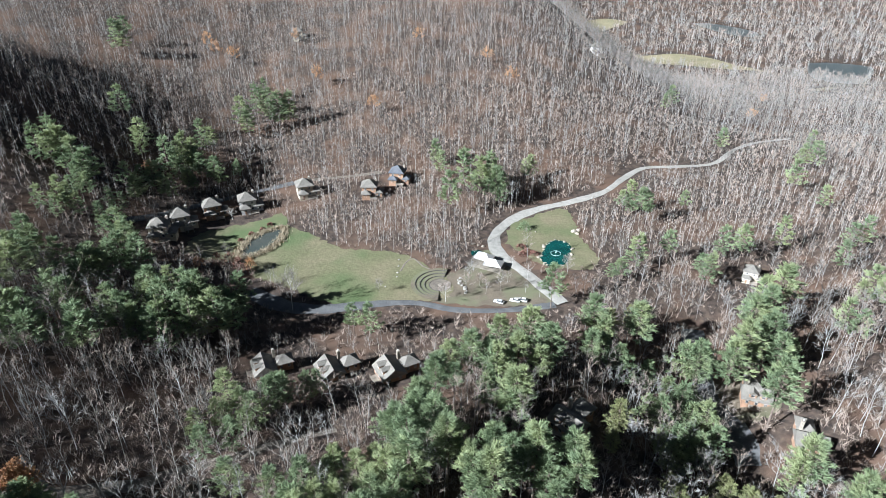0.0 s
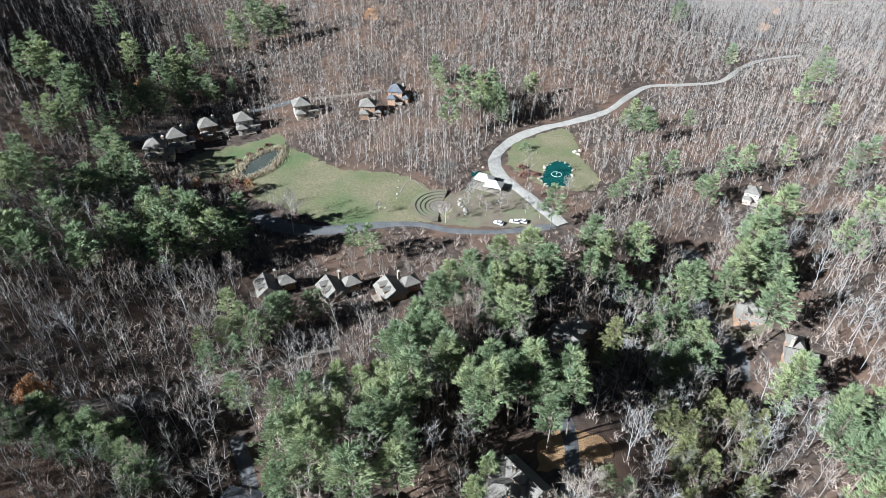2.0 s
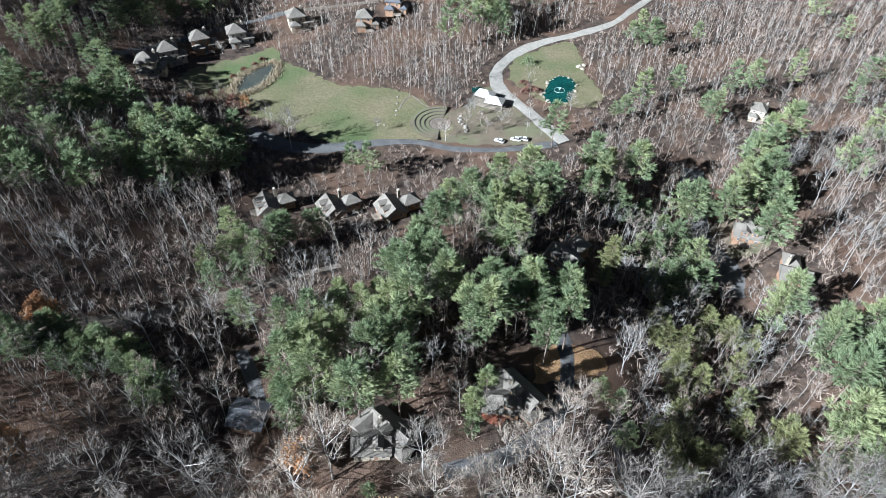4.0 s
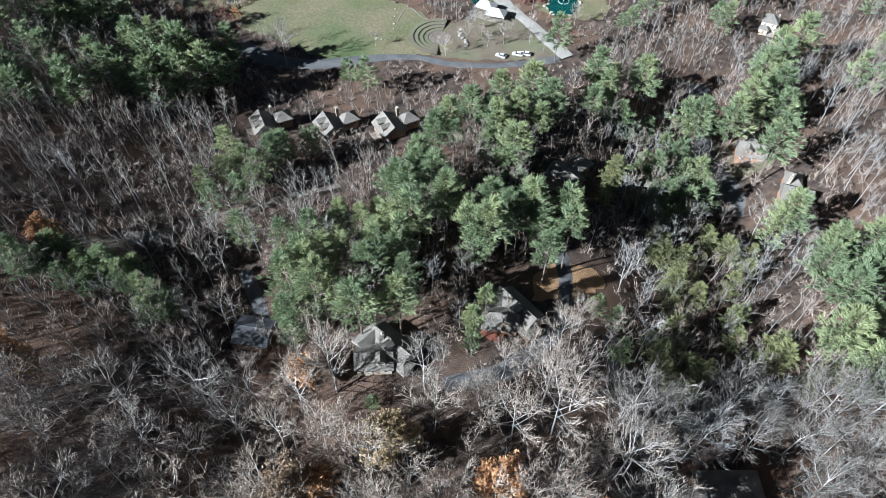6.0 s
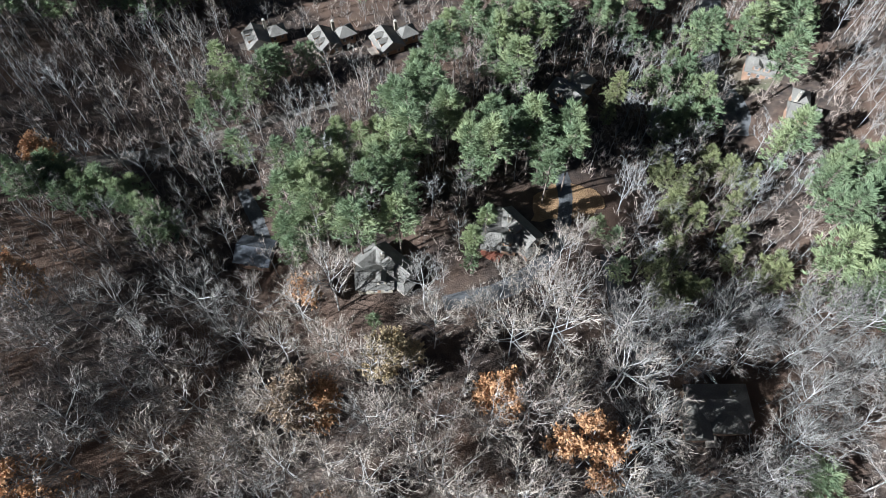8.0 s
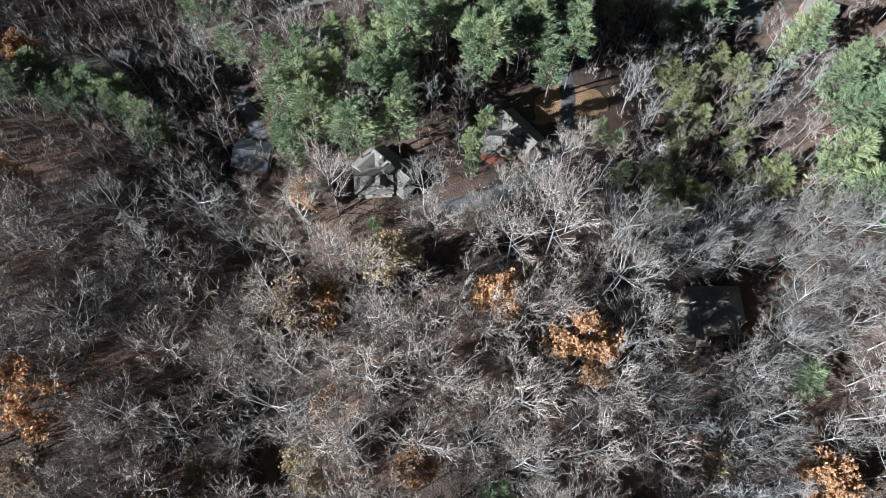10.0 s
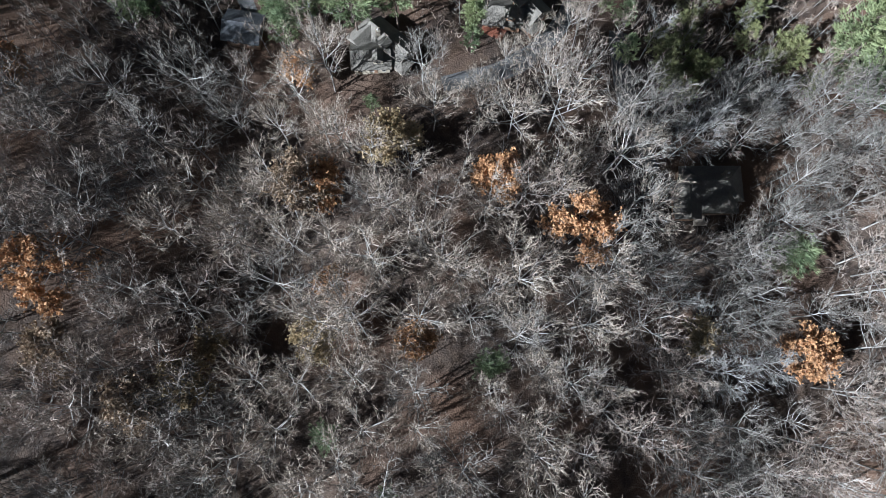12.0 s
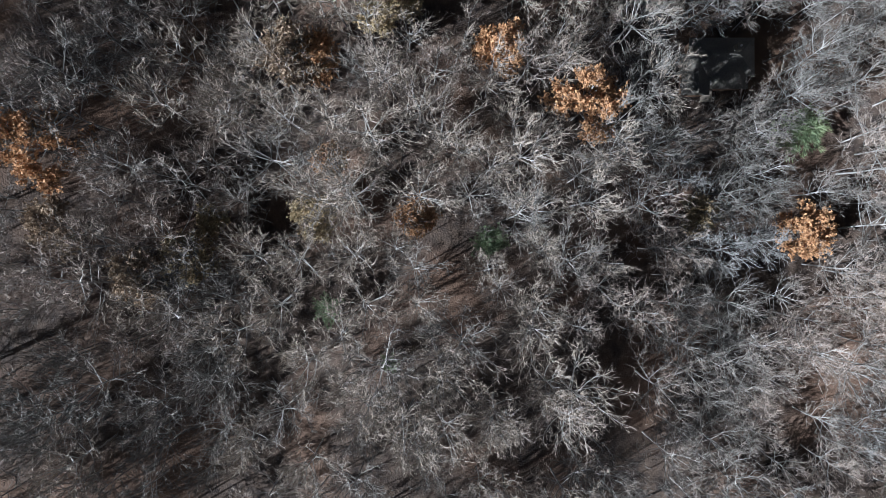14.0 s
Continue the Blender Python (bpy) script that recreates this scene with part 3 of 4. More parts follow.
def pine_tree(seed, level, h=20.0, bare=0.42, wide=0.2):
    """White pine: a straight trunk, whorls of level boughs with plumes of needles, and dark gaps between the layers."""
    rng = random.Random(seed)
    wood, tuft = Shape(), Shape()
    r0 = h * 0.011
    wood.tube([(0, 0, -0.6), (rng.uniform(-0.2, 0.2), rng.uniform(-0.2, 0.2), h * 0.5), (0, 0, h * 0.97)], [r0, r0 * 0.65, 0.03], (4, 5, 7)[level])
    whorls, arms, clumps, blades = ((7, 3, 2, 5), (10, 4, 3, 11), (12, 5, 5, 13))[level]
    size = (1.9, 1.0, 0.72)[level]
    if level == 2:
        for i in range(7):
            k = bare * rng.uniform(0.45, 1.0)
            stub = Vector((0, 0, h * k))
            wood.spike(stub, stub + away(rng.uniform(0, 6.28), rng.uniform(-0.2, 0.3)) * rng.uniform(0.8, 2.2), 0.035)
    for i in range(whorls):
        k = bare + (0.975 - bare) * (i + rng.uniform(0, 0.5)) / whorls
        prof = min(1.0, (1 - k) / (1 - bare) * 1.3 + 0.1) * min(1.0, 0.6 + (k - bare) * 3)
        turn = rng.uniform(0, 6.28)
        for a in range(arms):
            if rng.random() < 0.14:
                continue
            az = turn + a * 6.2832 / arms + rng.uniform(-0.35, 0.35)
            reach = h * wide * prof * rng.uniform(0.65, 1.3) + 0.4
            el = rng.uniform(-0.1, 0.2) + 0.6 * (k - 0.6)
            start = Vector((0, 0, h * k))
            end = start + away(az, el) * reach
            if level:
                wood.spike(start, end, 0.05 + 0.01 * reach)
            across = Vector((-math.sin(az), math.cos(az), 0))
            for c in range(clumps):
                t = 0.32 + 0.68 * (c + rng.random() * 0.8) / clumps
                fan = rng.uniform(-0.32, 0.32) * reach * t
                at = start.lerp(end, t) + across * fan + Vector((0, 0, rng.uniform(-0.1, 0.25))) * size
                for b in range(blades):
                    d = (away(az + fan / reach * 1.2 + rng.uniform(-0.9, 0.9), el + rng.uniform(-0.15, 0.8)) + 0.35 * away(rng.uniform(0, 6.28), rng.uniform(-0.3, 1.3))).normalized()
                    s = at + Vector((rng.uniform(-1, 1), rng.uniform(-1, 1), rng.uniform(-0.3, 0.3))) * 0.5 * size
                    tuft.sliver(s, s + d * size * rng.uniform(0.8, 1.6), size * (0.2, 0.215, 0.135)[level], rng)
    for b in range(blades * 2):
        d = away(rng.uniform(0, 6.28), rng.uniform(0.3, 1.5))
        s = Vector((0, 0, h * rng.uniform(0.9, 0.99)))
        tuft.sliver(s, s + d * size * 1.2, size * 0.14, rng)
    return wood, tuft


def shrub(seed, h=2.6, stems=7, thick=0.06):
    rng = random.Random(seed)
    s = Shape()
    for i in range(stems):
        az, el = rng.uniform(0, 6.28), rng.uniform(0.7, 1.45)
        a = Vector((rng.uniform(-0.5, 0.5), rng.uniform(-0.5, 0.5), -0.1))
        b = a + away(az, el) * h * rng.uniform(0.6, 1.0)
        s.sliver(a, b, thick, rng)
        for q in range(2):
            c = a.lerp(b, rng.uniform(0.3, 0.9))
            s.sliver(c, c + away(rng.uniform(0, 6.28), rng.uniform(0.0, 1.2)) * h * 0.45, thick * 0.9, rng)
    return s


def make_tree(name, meshes, m, label, category, group):
    tr = thing(name, m, label, category, group)
    for pname, me in meshes:
        part(pname, me, None, tr)
    return tr


def stand(x, y, h, nominal, rng):
    s = h / nominal
    return put(x, y, rng.uniform(0, 360)) @ Matrix.Diagonal((s * rng.uniform(0.9, 1.15), s * rng.uniform(0.9, 1.15), s, 1))


def scatter(name, shapes, material_list, places, label, category):
    """Many trees of a wood joined in one mesh: shapes[k] holds one Shape per material."""
    vs, fs, mi, base = [], [], [], 0
    arrays = [[(np.array(s.v, np.float32).reshape(-1, 3), [tri for f in s.f for tri in ([f] if len(f) == 3 else [(f[0], f[1], f[2]), (f[0], f[2], f[3])])])
               for s in kinds] for kinds in shapes]
    arrays = [[(v, np.array(f, np.int32).reshape(-1, 3)) for v, f in kinds] for kinds in arrays]
    for k, x, y, z, turn, sx, sz, shift in places:
        c, s = math.cos(turn), math.sin(turn)
        for q, (v, f) in enumerate(arrays[k]):
            if not len(v):
                continue
            w = np.empty_like(v)
            w[:, 0] = (v[:, 0] * c - v[:, 1] * s) * sx + x
            w[:, 1] = (v[:, 0] * s + v[:, 1] * c) * sx + y
            w[:, 2] = v[:, 2] * sz + z
            vs.append(w)
            fs.append(f + base)
            mi.append(np.full(len(f), q + shift, np.int32))
            base += len(v)
    if not vs:
        return None
    v, f, m = np.concatenate(vs), np.concatenate(fs), np.concatenate(mi)
    me = bpy.data.meshes.new(name)
    me.vertices.add(len(v))
    me.vertices.foreach_set("co", v.ravel())
    me.loops.add(f.size)
    me.loops.foreach_set("vertex_index", f.ravel())
    me.polygons.add(len(f))
    me.polygons.foreach_set("loop_start", np.arange(0, f.size, 3, dtype=np.int32))
    for q in material_list:
        me.materials.append(q)
    me.polygons.foreach_set("material_index", m)
    me.update(calc_edges=True)
    return tagged(new(name, me), label, category, kind="stuff")


# Where no tree stands.
GULLY = [(43, 48), (42, 37), (40, 22), (34, 2), (30, -13), (33, -30), (41, -47)]
GAP = [(5, -8), (9, -17), (13, -28)]
CLEAR_LINES = [(smooth_line(p, 4.0), w) for p, w in ((ROAD, 5.0), (LANE, 4.5), (TRACK, 3.0), (DRIVE, 3.5), (EAST_ROAD, 5.0), (GULLY_ROAD, 3.2), (WEST_DRIVE, 3.2), (GULLY, 2.4), (GAP, 2.0))]
LINE_POINTS = np.array([(p.x, p.y, w) for line, w in CLEAR_LINES for p in line])
CLEARINGS = [FIELD, EAST_LAWN, YARD, EAST_YARD, FAR_FIELD, FAR_RISE, FAR_STRIP, LAKE_NEAR, LAKE_FAR, [(9, 62), (10, 78), (20, 92), (40, 92), (41, 80), (24, 64)],
             [(-125, 228), (-118, 258), (-98, 272), (-80, 268), (-90, 245), (-108, 226)], PARK]
SPOTS = np.array(HOUSES + [(-11, 55, 8), (14, 65, 7)], float)


def is_open(x, y, slack=0.0):
    if ((SPOTS[:, 0] - x) ** 2 + (SPOTS[:, 1] - y) ** 2 < (SPOTS[:, 2] * np.where(SPOTS[:, 1] < 80, 0.8, 0.72) + slack) ** 2).any():
        return True
    if ((LINE_POINTS[:, 0] - x) ** 2 + (LINE_POINTS[:, 1] - y) ** 2 < (LINE_POINTS[:, 2] + slack) ** 2).any():
        return True
    return any(inside(x, y, ring) for ring in CLEARINGS)


def plots(x0, x1, y0, y1, step, rng, wedge=True):
    """Jittered places for trees in a rectangle."""
    for iy in range(int((y1 - y0) / step)):
        for ix in range(int((x1 - x0) / step)):
            x = x0 + (ix + 0.5 * (iy % 2) + rng.uniform(0.05, 0.95)) * step
            y = y0 + (iy + rng.uniform(0.05, 0.95)) * step
            if (not wedge or abs(x) < 0.78 * max(y, 0) + 105) and not is_open(x, y):
                yield x, y


GROVE_PINES = [(-47, 94, 16), (-37, 92, 15), (-30, 91, 18), (-24, 96, 16), (-19, 95, 15), (-12, 92, 18), (-7, 91, 23), (-33, 77, 22), (-26, 74, 22),
    (-22, 85, 16), (-16, 79, 19), (-10, 84, 17), (-8, 78, 16), (-30, 71, 15), (-23, 74, 16), (-17, 67, 23), (1, 98, 22), (-8, 100, 22), (-2, 106, 22),
    (-15, 87, 16), (-26, 85, 17), (-29, 80, 20), (-9, 69, 21)]
CENTRE_PINES = [(14, 126, 24), (8, 134, 24), (22, 146, 16), (26, 130, 21), (31, 141, 22), (-2, 127, 20), (3, 127, 17), (-6, 115, 20), (11, 123, 16),
    (18, 116, 24), (26, 148, 24), (17, 150, 20), (2, 138, 18), (20, 94, 24), (15, 94, 21), (10, 87, 24), (28, 88, 23), (6, 89, 20), (23, 84, 19), (9, 72, 14), (6, 67, 14), (-1, 132, 18), (28, 94, 23)]
WEST_PINES = [(-91, 81, 11), (-83, 85, 11), (-74, 82, 15), (-68, 83, 13), (-61, 75, 15), (-86, 85, 14), (-70, 81, 13), (-90, 80, 18), (-62, 114, 12),
    (-52, 120, 14), (-58, 118, 12), (-46, 123, 15), (-52, 110, 13), (-37, 129, 13), (-44, 124, 16), (-58, 107, 13), (-48, 117, 15), (-57, 124, 17)]
EAST_PINES = [(93, 90, 18), (95, 81, 18), (90, 71, 19), (84, 67, 24), (87, 59, 23), (92, 92, 19), (100, 91, 20), (89, 87, 19), (90, 78, 21), (94, 71,
    17), (104, 164, 23), (112, 172, 25), (90, 147, 26), (85, 142, 24), (90, 126, 26), (101, 146, 17), (50, 155, 20), (62, 159, 26), (47, 158, 24),
    (100, 163, 21), (98, 149, 25), (85, 101, 23), (76, 145, 24)]
SLOPE_PINES = [(67, 134, 12), (74, 139, 11), (73, 123, 13), (59, 121, 11), (66, 120, 13), (65, 137, 17), (69, 114, 12), (34, 75, 10), (38, 73, 10),
    (38, 65, 11), (62, 146, 15), (58, 112, 13)]
OLIVE_PINES = [(46, 121, 11), (42, 111, 10), (56, 87, 15), (56, 96, 12), (56, 77, 10), (57, 67, 9), (50, 64, 9), (55, 82, 10), (70, 87, 13), (78, 97,
    10), (66, 97, 9), (72, 99, 12), (72, 67, 10), (74, 66, 15), (79, 61, 10), (67, 72, 12), (47, 66, 14), (53, 60, 11), (55, 166, 15), (64, 174, 12),
    (56, 104, 10), (69, 104, 11)]
SHADE_PINES = [(-96, 173, 15), (-83, 163, 19), (-99, 161, 17), (-101, 140, 23), (-80, 171, 22), (-104, 161, 19), (-74, 177, 15), (-95, 183, 17),
    (-102, 181, 17), (-122, 211, 17), (-121, 196, 17), (-109, 193, 23), (-141, 188, 16), (-127, 174, 15), (-118, 139, 23), (-121, 181, 20), (-83, 149,
    24), (-148, 195, 19), (-139, 172, 23), (-86, 176, 21), (-72, 161, 22)]
HILL_PINES = [(-108, 356, 22), (-98, 344, 19), (-109, 342, 16), (-107, 372, 17), (-93, 346, 23), (-112, 338, 23), (-205, 405, 23), (-206, 421, 18),
    (-170, 248, 21), (-162, 252, 22), (-148, 293, 21), (-134, 284, 22), (-127, 313, 20), (-165, 314, 21), (-130, 296, 21), (-122, 313, 17), (-168,
    257, 23), (-155, 247, 24), (-1, 297, 16), (10, 282, 24), (18, 273, 24), (25, 268, 21), (44, 294, 15), (3, 259, 23), (-4, 308, 16), (23, 279, 24)]
HOLLOW_PINES = [(-148, 238, 16), (-141, 240, 12), (-137, 254, 13), (-126, 259, 16), (-122, 276, 15), (-142, 259, 16), (-134, 267, 18), (-147, 227,
    13), (-139, 227, 12), (-111, 283, 18), (-104, 294, 12), (-153, 227, 17), (-159, 223, 13), (-129, 219, 17), (-130, 285, 17), (-122, 292, 17)]
VALLEY_PINES = [(87, 263, 17), (88, 250, 19), (214, 345, 14), (193, 304, 18), (190, 310, 15), (147, 398, 19), (76, 211, 18), (90, 216, 16), (99, 197,
    17), (67, 200, 13), (111, 260, 13), (137, 221, 17), (-24, 164, 16), (39, 186, 19), (156, 333, 17), (151, 203, 14), (167, 217, 16), (145, 177, 18),
    (127, 160, 17), (172, 256, 13), (168, 276, 19), (117, 212, 19)]
ROW_PINES = [(6, 94, 18), (11, 97, 21), (15, 92, 18), (20, 98, 21), (22, 90, 19), (-11, 106, 19), (-6, 110, 20), (1, 100,
    20), (52, 144, 18), (43, 143, 20), (13, 134, 21), (21, 136, 21)]
EDGE_PINES = [(-92, 82, 14), (-87, 82, 13), (-85, 86, 14), (-79, 82, 13), (-75, 84, 14), (-70, 80, 14), (-66, 78, 13), (-61, 76, 13), (-82, 79, 12),
    (-33, 72, 15), (-28, 74, 16)]
DARK_PINES = [(-118, 144, 20), (-107, 147, 19), (-99, 156, 20), (-89, 165, 22), (-82, 172, 22), (-72, 163, 20), (-97, 174, 21), (-119, 199, 19),
    (-122, 186, 19), (-133, 186, 18), (-141, 180, 20), (-70, 179, 19), (-93, 153, 18), (-122, 162, 19)]
OLIVE_ROW = [(55, 98, 13), (60, 95, 14), (68, 100, 13), (72, 97, 13), (75, 91, 12), (55, 86, 13), (61, 84, 13), (53, 74, 13), (54, 66, 12), (48, 63,
    11), (59, 65, 11), (68, 78, 12), (46, 120, 14)]
GREEN_ROW = [(60, 127, 17), (68, 133, 18), (72, 125, 17), (60, 115, 17), (66, 114, 16), (71, 116, 16)]
OAKS = [(25, 25, 20, 11), (10, 34, 17, 6), (-25, 33, 19, 8), (-22, 33, 15, 6), (-9, 40, 18, 7), (-69, 17, 19, 13), (-54, -4, 17, 8), (-46, -1, 17, 8),
    (51, 7, 14, 6), (70, 3, 15, 8), (-44, 6, 10, 3), (-20, 16, 9, 4), (-5, 5, 12, 5), (-68, 4, 15, 8), (-23, 6, 10, 7), (-28, 58, 10, 4), (-82, 55,
    17, 8), (-90, 90, 10, 6)]
LONE_EVERGREENS = [(70, 23, 14), (8, 1, 7), (-21, -11, 8), (-10, -21, 5), (13, 39, 6), (10, 2, 7), (-14, 52, 5), (79, 149, 18)]
EVERGREENS = [ROW_PINES, EDGE_PINES, DARK_PINES, OLIVE_ROW, GREEN_ROW, HOLLOW_PINES, GROVE_PINES, CENTRE_PINES, WEST_PINES, EAST_PINES, SLOPE_PINES, OLIVE_PINES, SHADE_PINES, HILL_PINES, VALLEY_PINES]
TAKEN = np.array([(x, y, h * 0.13) for grove in EVERGREENS for x, y, h in grove] + [(x, y, w * 0.5) for x, y, h, w in OAKS] + [(x, y, h * 0.42) for x, y, h in LONE_EVERGREENS])


def taken(x, y):
    return ((TAKEN[:, 0] - x) ** 2 + (TAKEN[:, 1] - y) ** 2 < TAKEN[:, 2] ** 2).any()


rng = random.Random(11)
PINE_MESHES = []
for i in range(7):
    wood, tuft = pine_tree(40 + i, 2, 20.0, (0.4, 0.5, 0.35, 0.45, 0.3, 0.58, 0.62)[i], (0.2, 0.19, 0.22, 0.17, 0.22, 0.155, 0.14)[i])
    wm = wood.mesh("trunk", PINE_BARK)
    PINE_MESHES.append({m.name: [("trunk", wm), ("crown", tuft.mesh("crown", m))] for m in (PINE, OLIVE)})
MID_PINES, MID_PINE_SHAPES, YOUNGER = [], [], []
for i in range(4):
    wood, tuft = pine_tree(60 + i, 1, 20.0, (0.3, 0.25, 0.4, 0.35)[i], 0.21)
    MID_PINE_SHAPES.append((wood, tuft))
    MID_PINES.append([("trunk", wood.mesh("trunk", PINE_BARK)), ("crown", tuft.mesh("crown", PINE))])
for grove, label, group, leaf in ((GROVE_PINES, "tall white pine in a dense grove", "pines of the grove", PINE),
                                  (CENTRE_PINES, "tall white pine above a shaded clearing", "pines beside the houses", PINE),
                                  (ROW_PINES, "slim tall pine in a sunlit row", "pines beside the houses", PINE),
                                  (EDGE_PINES, "round-topped young pine above a dark hollow", "young pines", PINE),
                                  (GREEN_ROW, "broad green pine above a shaded lane", "pines on the slope", PINE),
                                  (OLIVE_ROW, "yellow-green pine in a dense clump", "olive pines", OLIVE),
                                  (WEST_PINES, "bushy young pine at the edge of bare woods", "young pines", PINE),
                                  (EAST_PINES, "sunlit tall pine on the slope", "pines on the slope", PINE),
                                  (SLOPE_PINES, "broad green pine among bare trees", "pines on the slope", PINE),
                                  (OLIVE_PINES, "yellow-green pine among bare trees", "olive pines", OLIVE)):
    mates = [(x + rng.uniform(-4, 4), y + rng.uniform(-4, 4), h * rng.uniform(0.7, 0.95)) for x, y, h in grove for _ in range(2)
             if rng.random() < (0.25 if grove in (GROVE_PINES, CENTRE_PINES, WEST_PINES) else 0.45)]
    for x, y, h in mates:
        if not is_open(x, y):
            YOUNGER.append((rng.randrange(4), x, y, float(height(x, y)), rng.uniform(0, 6.28), h / 20, h / 20, 2 if leaf is OLIVE else 0))
    for x, y, h in grove:
        tall = PINE_MESHES[5:] + PINE_MESHES[3:4] if grove in (CENTRE_PINES, ROW_PINES) else PINE_MESHES[:2] + PINE_MESHES[3:4] if h > 18 else PINE_MESHES[2:3] + PINE_MESHES[4:5]
        make_tree("pine_tree", rng.choice(tall)[leaf.name], stand(x, y, h, 20.0, rng), label, "tree", group)
for grove, label, group in ((DARK_PINES, "broad dark pine beside the shaded lane", "pines below the shaded hill"),
                            (SHADE_PINES, "dark pine on the shaded valley side", "pines below the shaded hill"),
                            (HILL_PINES, "pine standing among bare trees on the hillside", "pines on the hill"),
                            (HOLLOW_PINES, "dark pine in the shaded hollow behind the houses", "pines of the hollow"),
                            (VALLEY_PINES, "pine in the sunlit valley woods", "pines of the valley")):
    mates = [(x + rng.uniform(-6, 6), y + rng.uniform(-6, 6), h * rng.uniform(0.7, 1.0)) for x, y, h in grove for _ in range(3) if rng.random() < (0.55 if grove in (SHADE_PINES, HOLLOW_PINES) else 0.25)]
    for x, y, h in mates:
        if not is_open(x, y):
            YOUNGER.append((rng.randrange(4), x, y, float(height(x, y)), rng.uniform(0, 6.28), h / 20, h / 20, 0))
    for x, y, h in grove:
        make_tree("pine_tree", rng.choice(MID_PINES), stand(x, y, h, 20.0, rng), label, "tree", group)

scatter("young_pines", MID_PINE_SHAPES, [PINE_BARK, PINE, PINE_BARK, OLIVE], YOUNGER, "younger pines filling the gaps between tall ones", "trees")
OAK_LEAVES = "RRTRGRTGGRYRRTYRRR"
for i, (x, y, h, w) in enumerate(OAKS):
    wood, twig, leaf = bare_tree(80 + i, 2, h, w / h * 2.2, 8)
    color, words = {"R": (RUST, "oak holding rust-brown autumn leaves"), "G": (GOLD, "oak holding dull gold autumn leaves"), "T": (TAN, "oak holding withered tan leaves"),
                    "Y": (GOLD, "small tree holding yellow-gold leaves")}[OAK_LEAVES[i]]
    oak = thing("oak_tree", put(x, y), words, "tree", "autumn oaks")
    part("trunk", wood, BARK, oak)
    part("crown", twig, TWIG, oak)
    part("foliage", leaf, color, oak)

HILL_OAKS = [(-157, 431, 14), (-150, 425, 12), (-138, 419, 13), (-104, 453, 10), (220, 434, 10), (-41, 361, 12), (-79, 394, 12), (-17, 453, 12), (43,
    398, 12), (-140, 280, 8), (267, 514, 9), (29, 426, 12)]
for x, y, h in LONE_EVERGREENS:
    make_tree("pine_tree", rng.choice(PINE_MESHES[2:3] + PINE_MESHES[4:5])[PINE.name], stand(x, y, h, 20.0, rng) @ Matrix.Diagonal((1.5, 1.5, 1, 1)), "bushy evergreen among bare hardwoods", "tree", "lone evergreens")
for i, (x, y, h) in enumerate(HILL_OAKS):
    wood, twig, leaf = bare_tree(140 + i, 1, h, 1.3, 2)
    oak = thing("oak_tree", put(x, y), "far oak with rust-brown leaves on the hillside", "tree", "oaks on the hill")
    part("trunk", wood, BARK, oak)
    part("crown", twig, TWIG, oak)
    part("foliage", leaf, RUST, oak)

NEAR_BARE, NEAR_SHAPES, OUTER = [], [], []
for i in range(9):
    wood, twig, _ = bare_tree(100 + i, 2, 22.0, (1.05, 1.2, 0.9, 1.15, 0.85, 1.25, 1.0, 1.15, 0.95)[i])
    pale = i in (2, 4)
    NEAR_SHAPES.append((wood, twig))
    NEAR_BARE.append([("trunk", wood.mesh("trunk", PALE if pale else BARK)), ("crown", twig.mesh("crown", PALE_TWIG if pale else LIT_TAN_TWIG if i > 5 else TWIG))])
for x, y in plots(-118, 106, -60, 62, 7.8, rng):
    if taken(x, y) or math.hypot(x - 58, y - 38) < 9.5 or math.hypot(x - 50, y - 33) < 8:
        continue
    # Kinds 6 to 8, with sun-lightened twigs, mostly go on the central spur.
    k = rng.choice((2, 0, 1, 3, 5, 0, 1, 3)) if x > 38 else rng.choice((6, 7, 8, 6, 7, 8, 0, 3)) if -38 < x < 30 else rng.choice((0, 1, 3, 5, 6, 0, 1, 3, 5))
    if not -70 < x < 74 or y < -50:
        tall = rng.uniform(15, 25) / 22
        OUTER.append((k, x, y, float(height(x, y)), rng.uniform(0, 6.28), tall * rng.uniform(0.9, 1.15), tall, 2 if k in (2, 4) else 0))
        continue
    make_tree("bare_tree", NEAR_BARE[k], stand(x, y, rng.uniform(15, 25), 22.0, rng),
              "leafless pale-barked tree on the slope" if k in (2, 4) else "leafless tan-twigged hardwood on the spur, twigs lightened as if sunlit" if k > 5 else "leafless grey-barked hardwood in the woods", "tree", "bare trees below")

for x, y in plots(52, 112, -62, 34, 9.5, rng):
    if not taken(x, y) and math.hypot(x - 58, y - 38) > 11 and rng.random() < 0.6:
        tall = rng.uniform(15, 22) / 22
        OUTER.append((rng.choice((0, 1, 3, 5)), x, y, float(height(x, y)), rng.uniform(0, 6.28), tall * 1.15, tall, 0))
for x, y, h in ((65, 51, 18), (70, 56, 17), (75, 49, 19), (69, 30, 17), (75, 38, 16), (82, 44, 18), (62, 58, 17), (83, 54, 20), (36, 30, 24), (33, 40, 25), (38, 18, 23), (35, 50, 24),
                (31, 22, 25), (46, 17, 17), (37, 8, 23), (42, 53, 18)):
    make_tree("bare_tree", NEAR_BARE[rng.choice((0, 1, 3, 5))], stand(x, y, h, 22.0, rng), "leafless hardwood above the shaded house", "tree", "bare trees below")

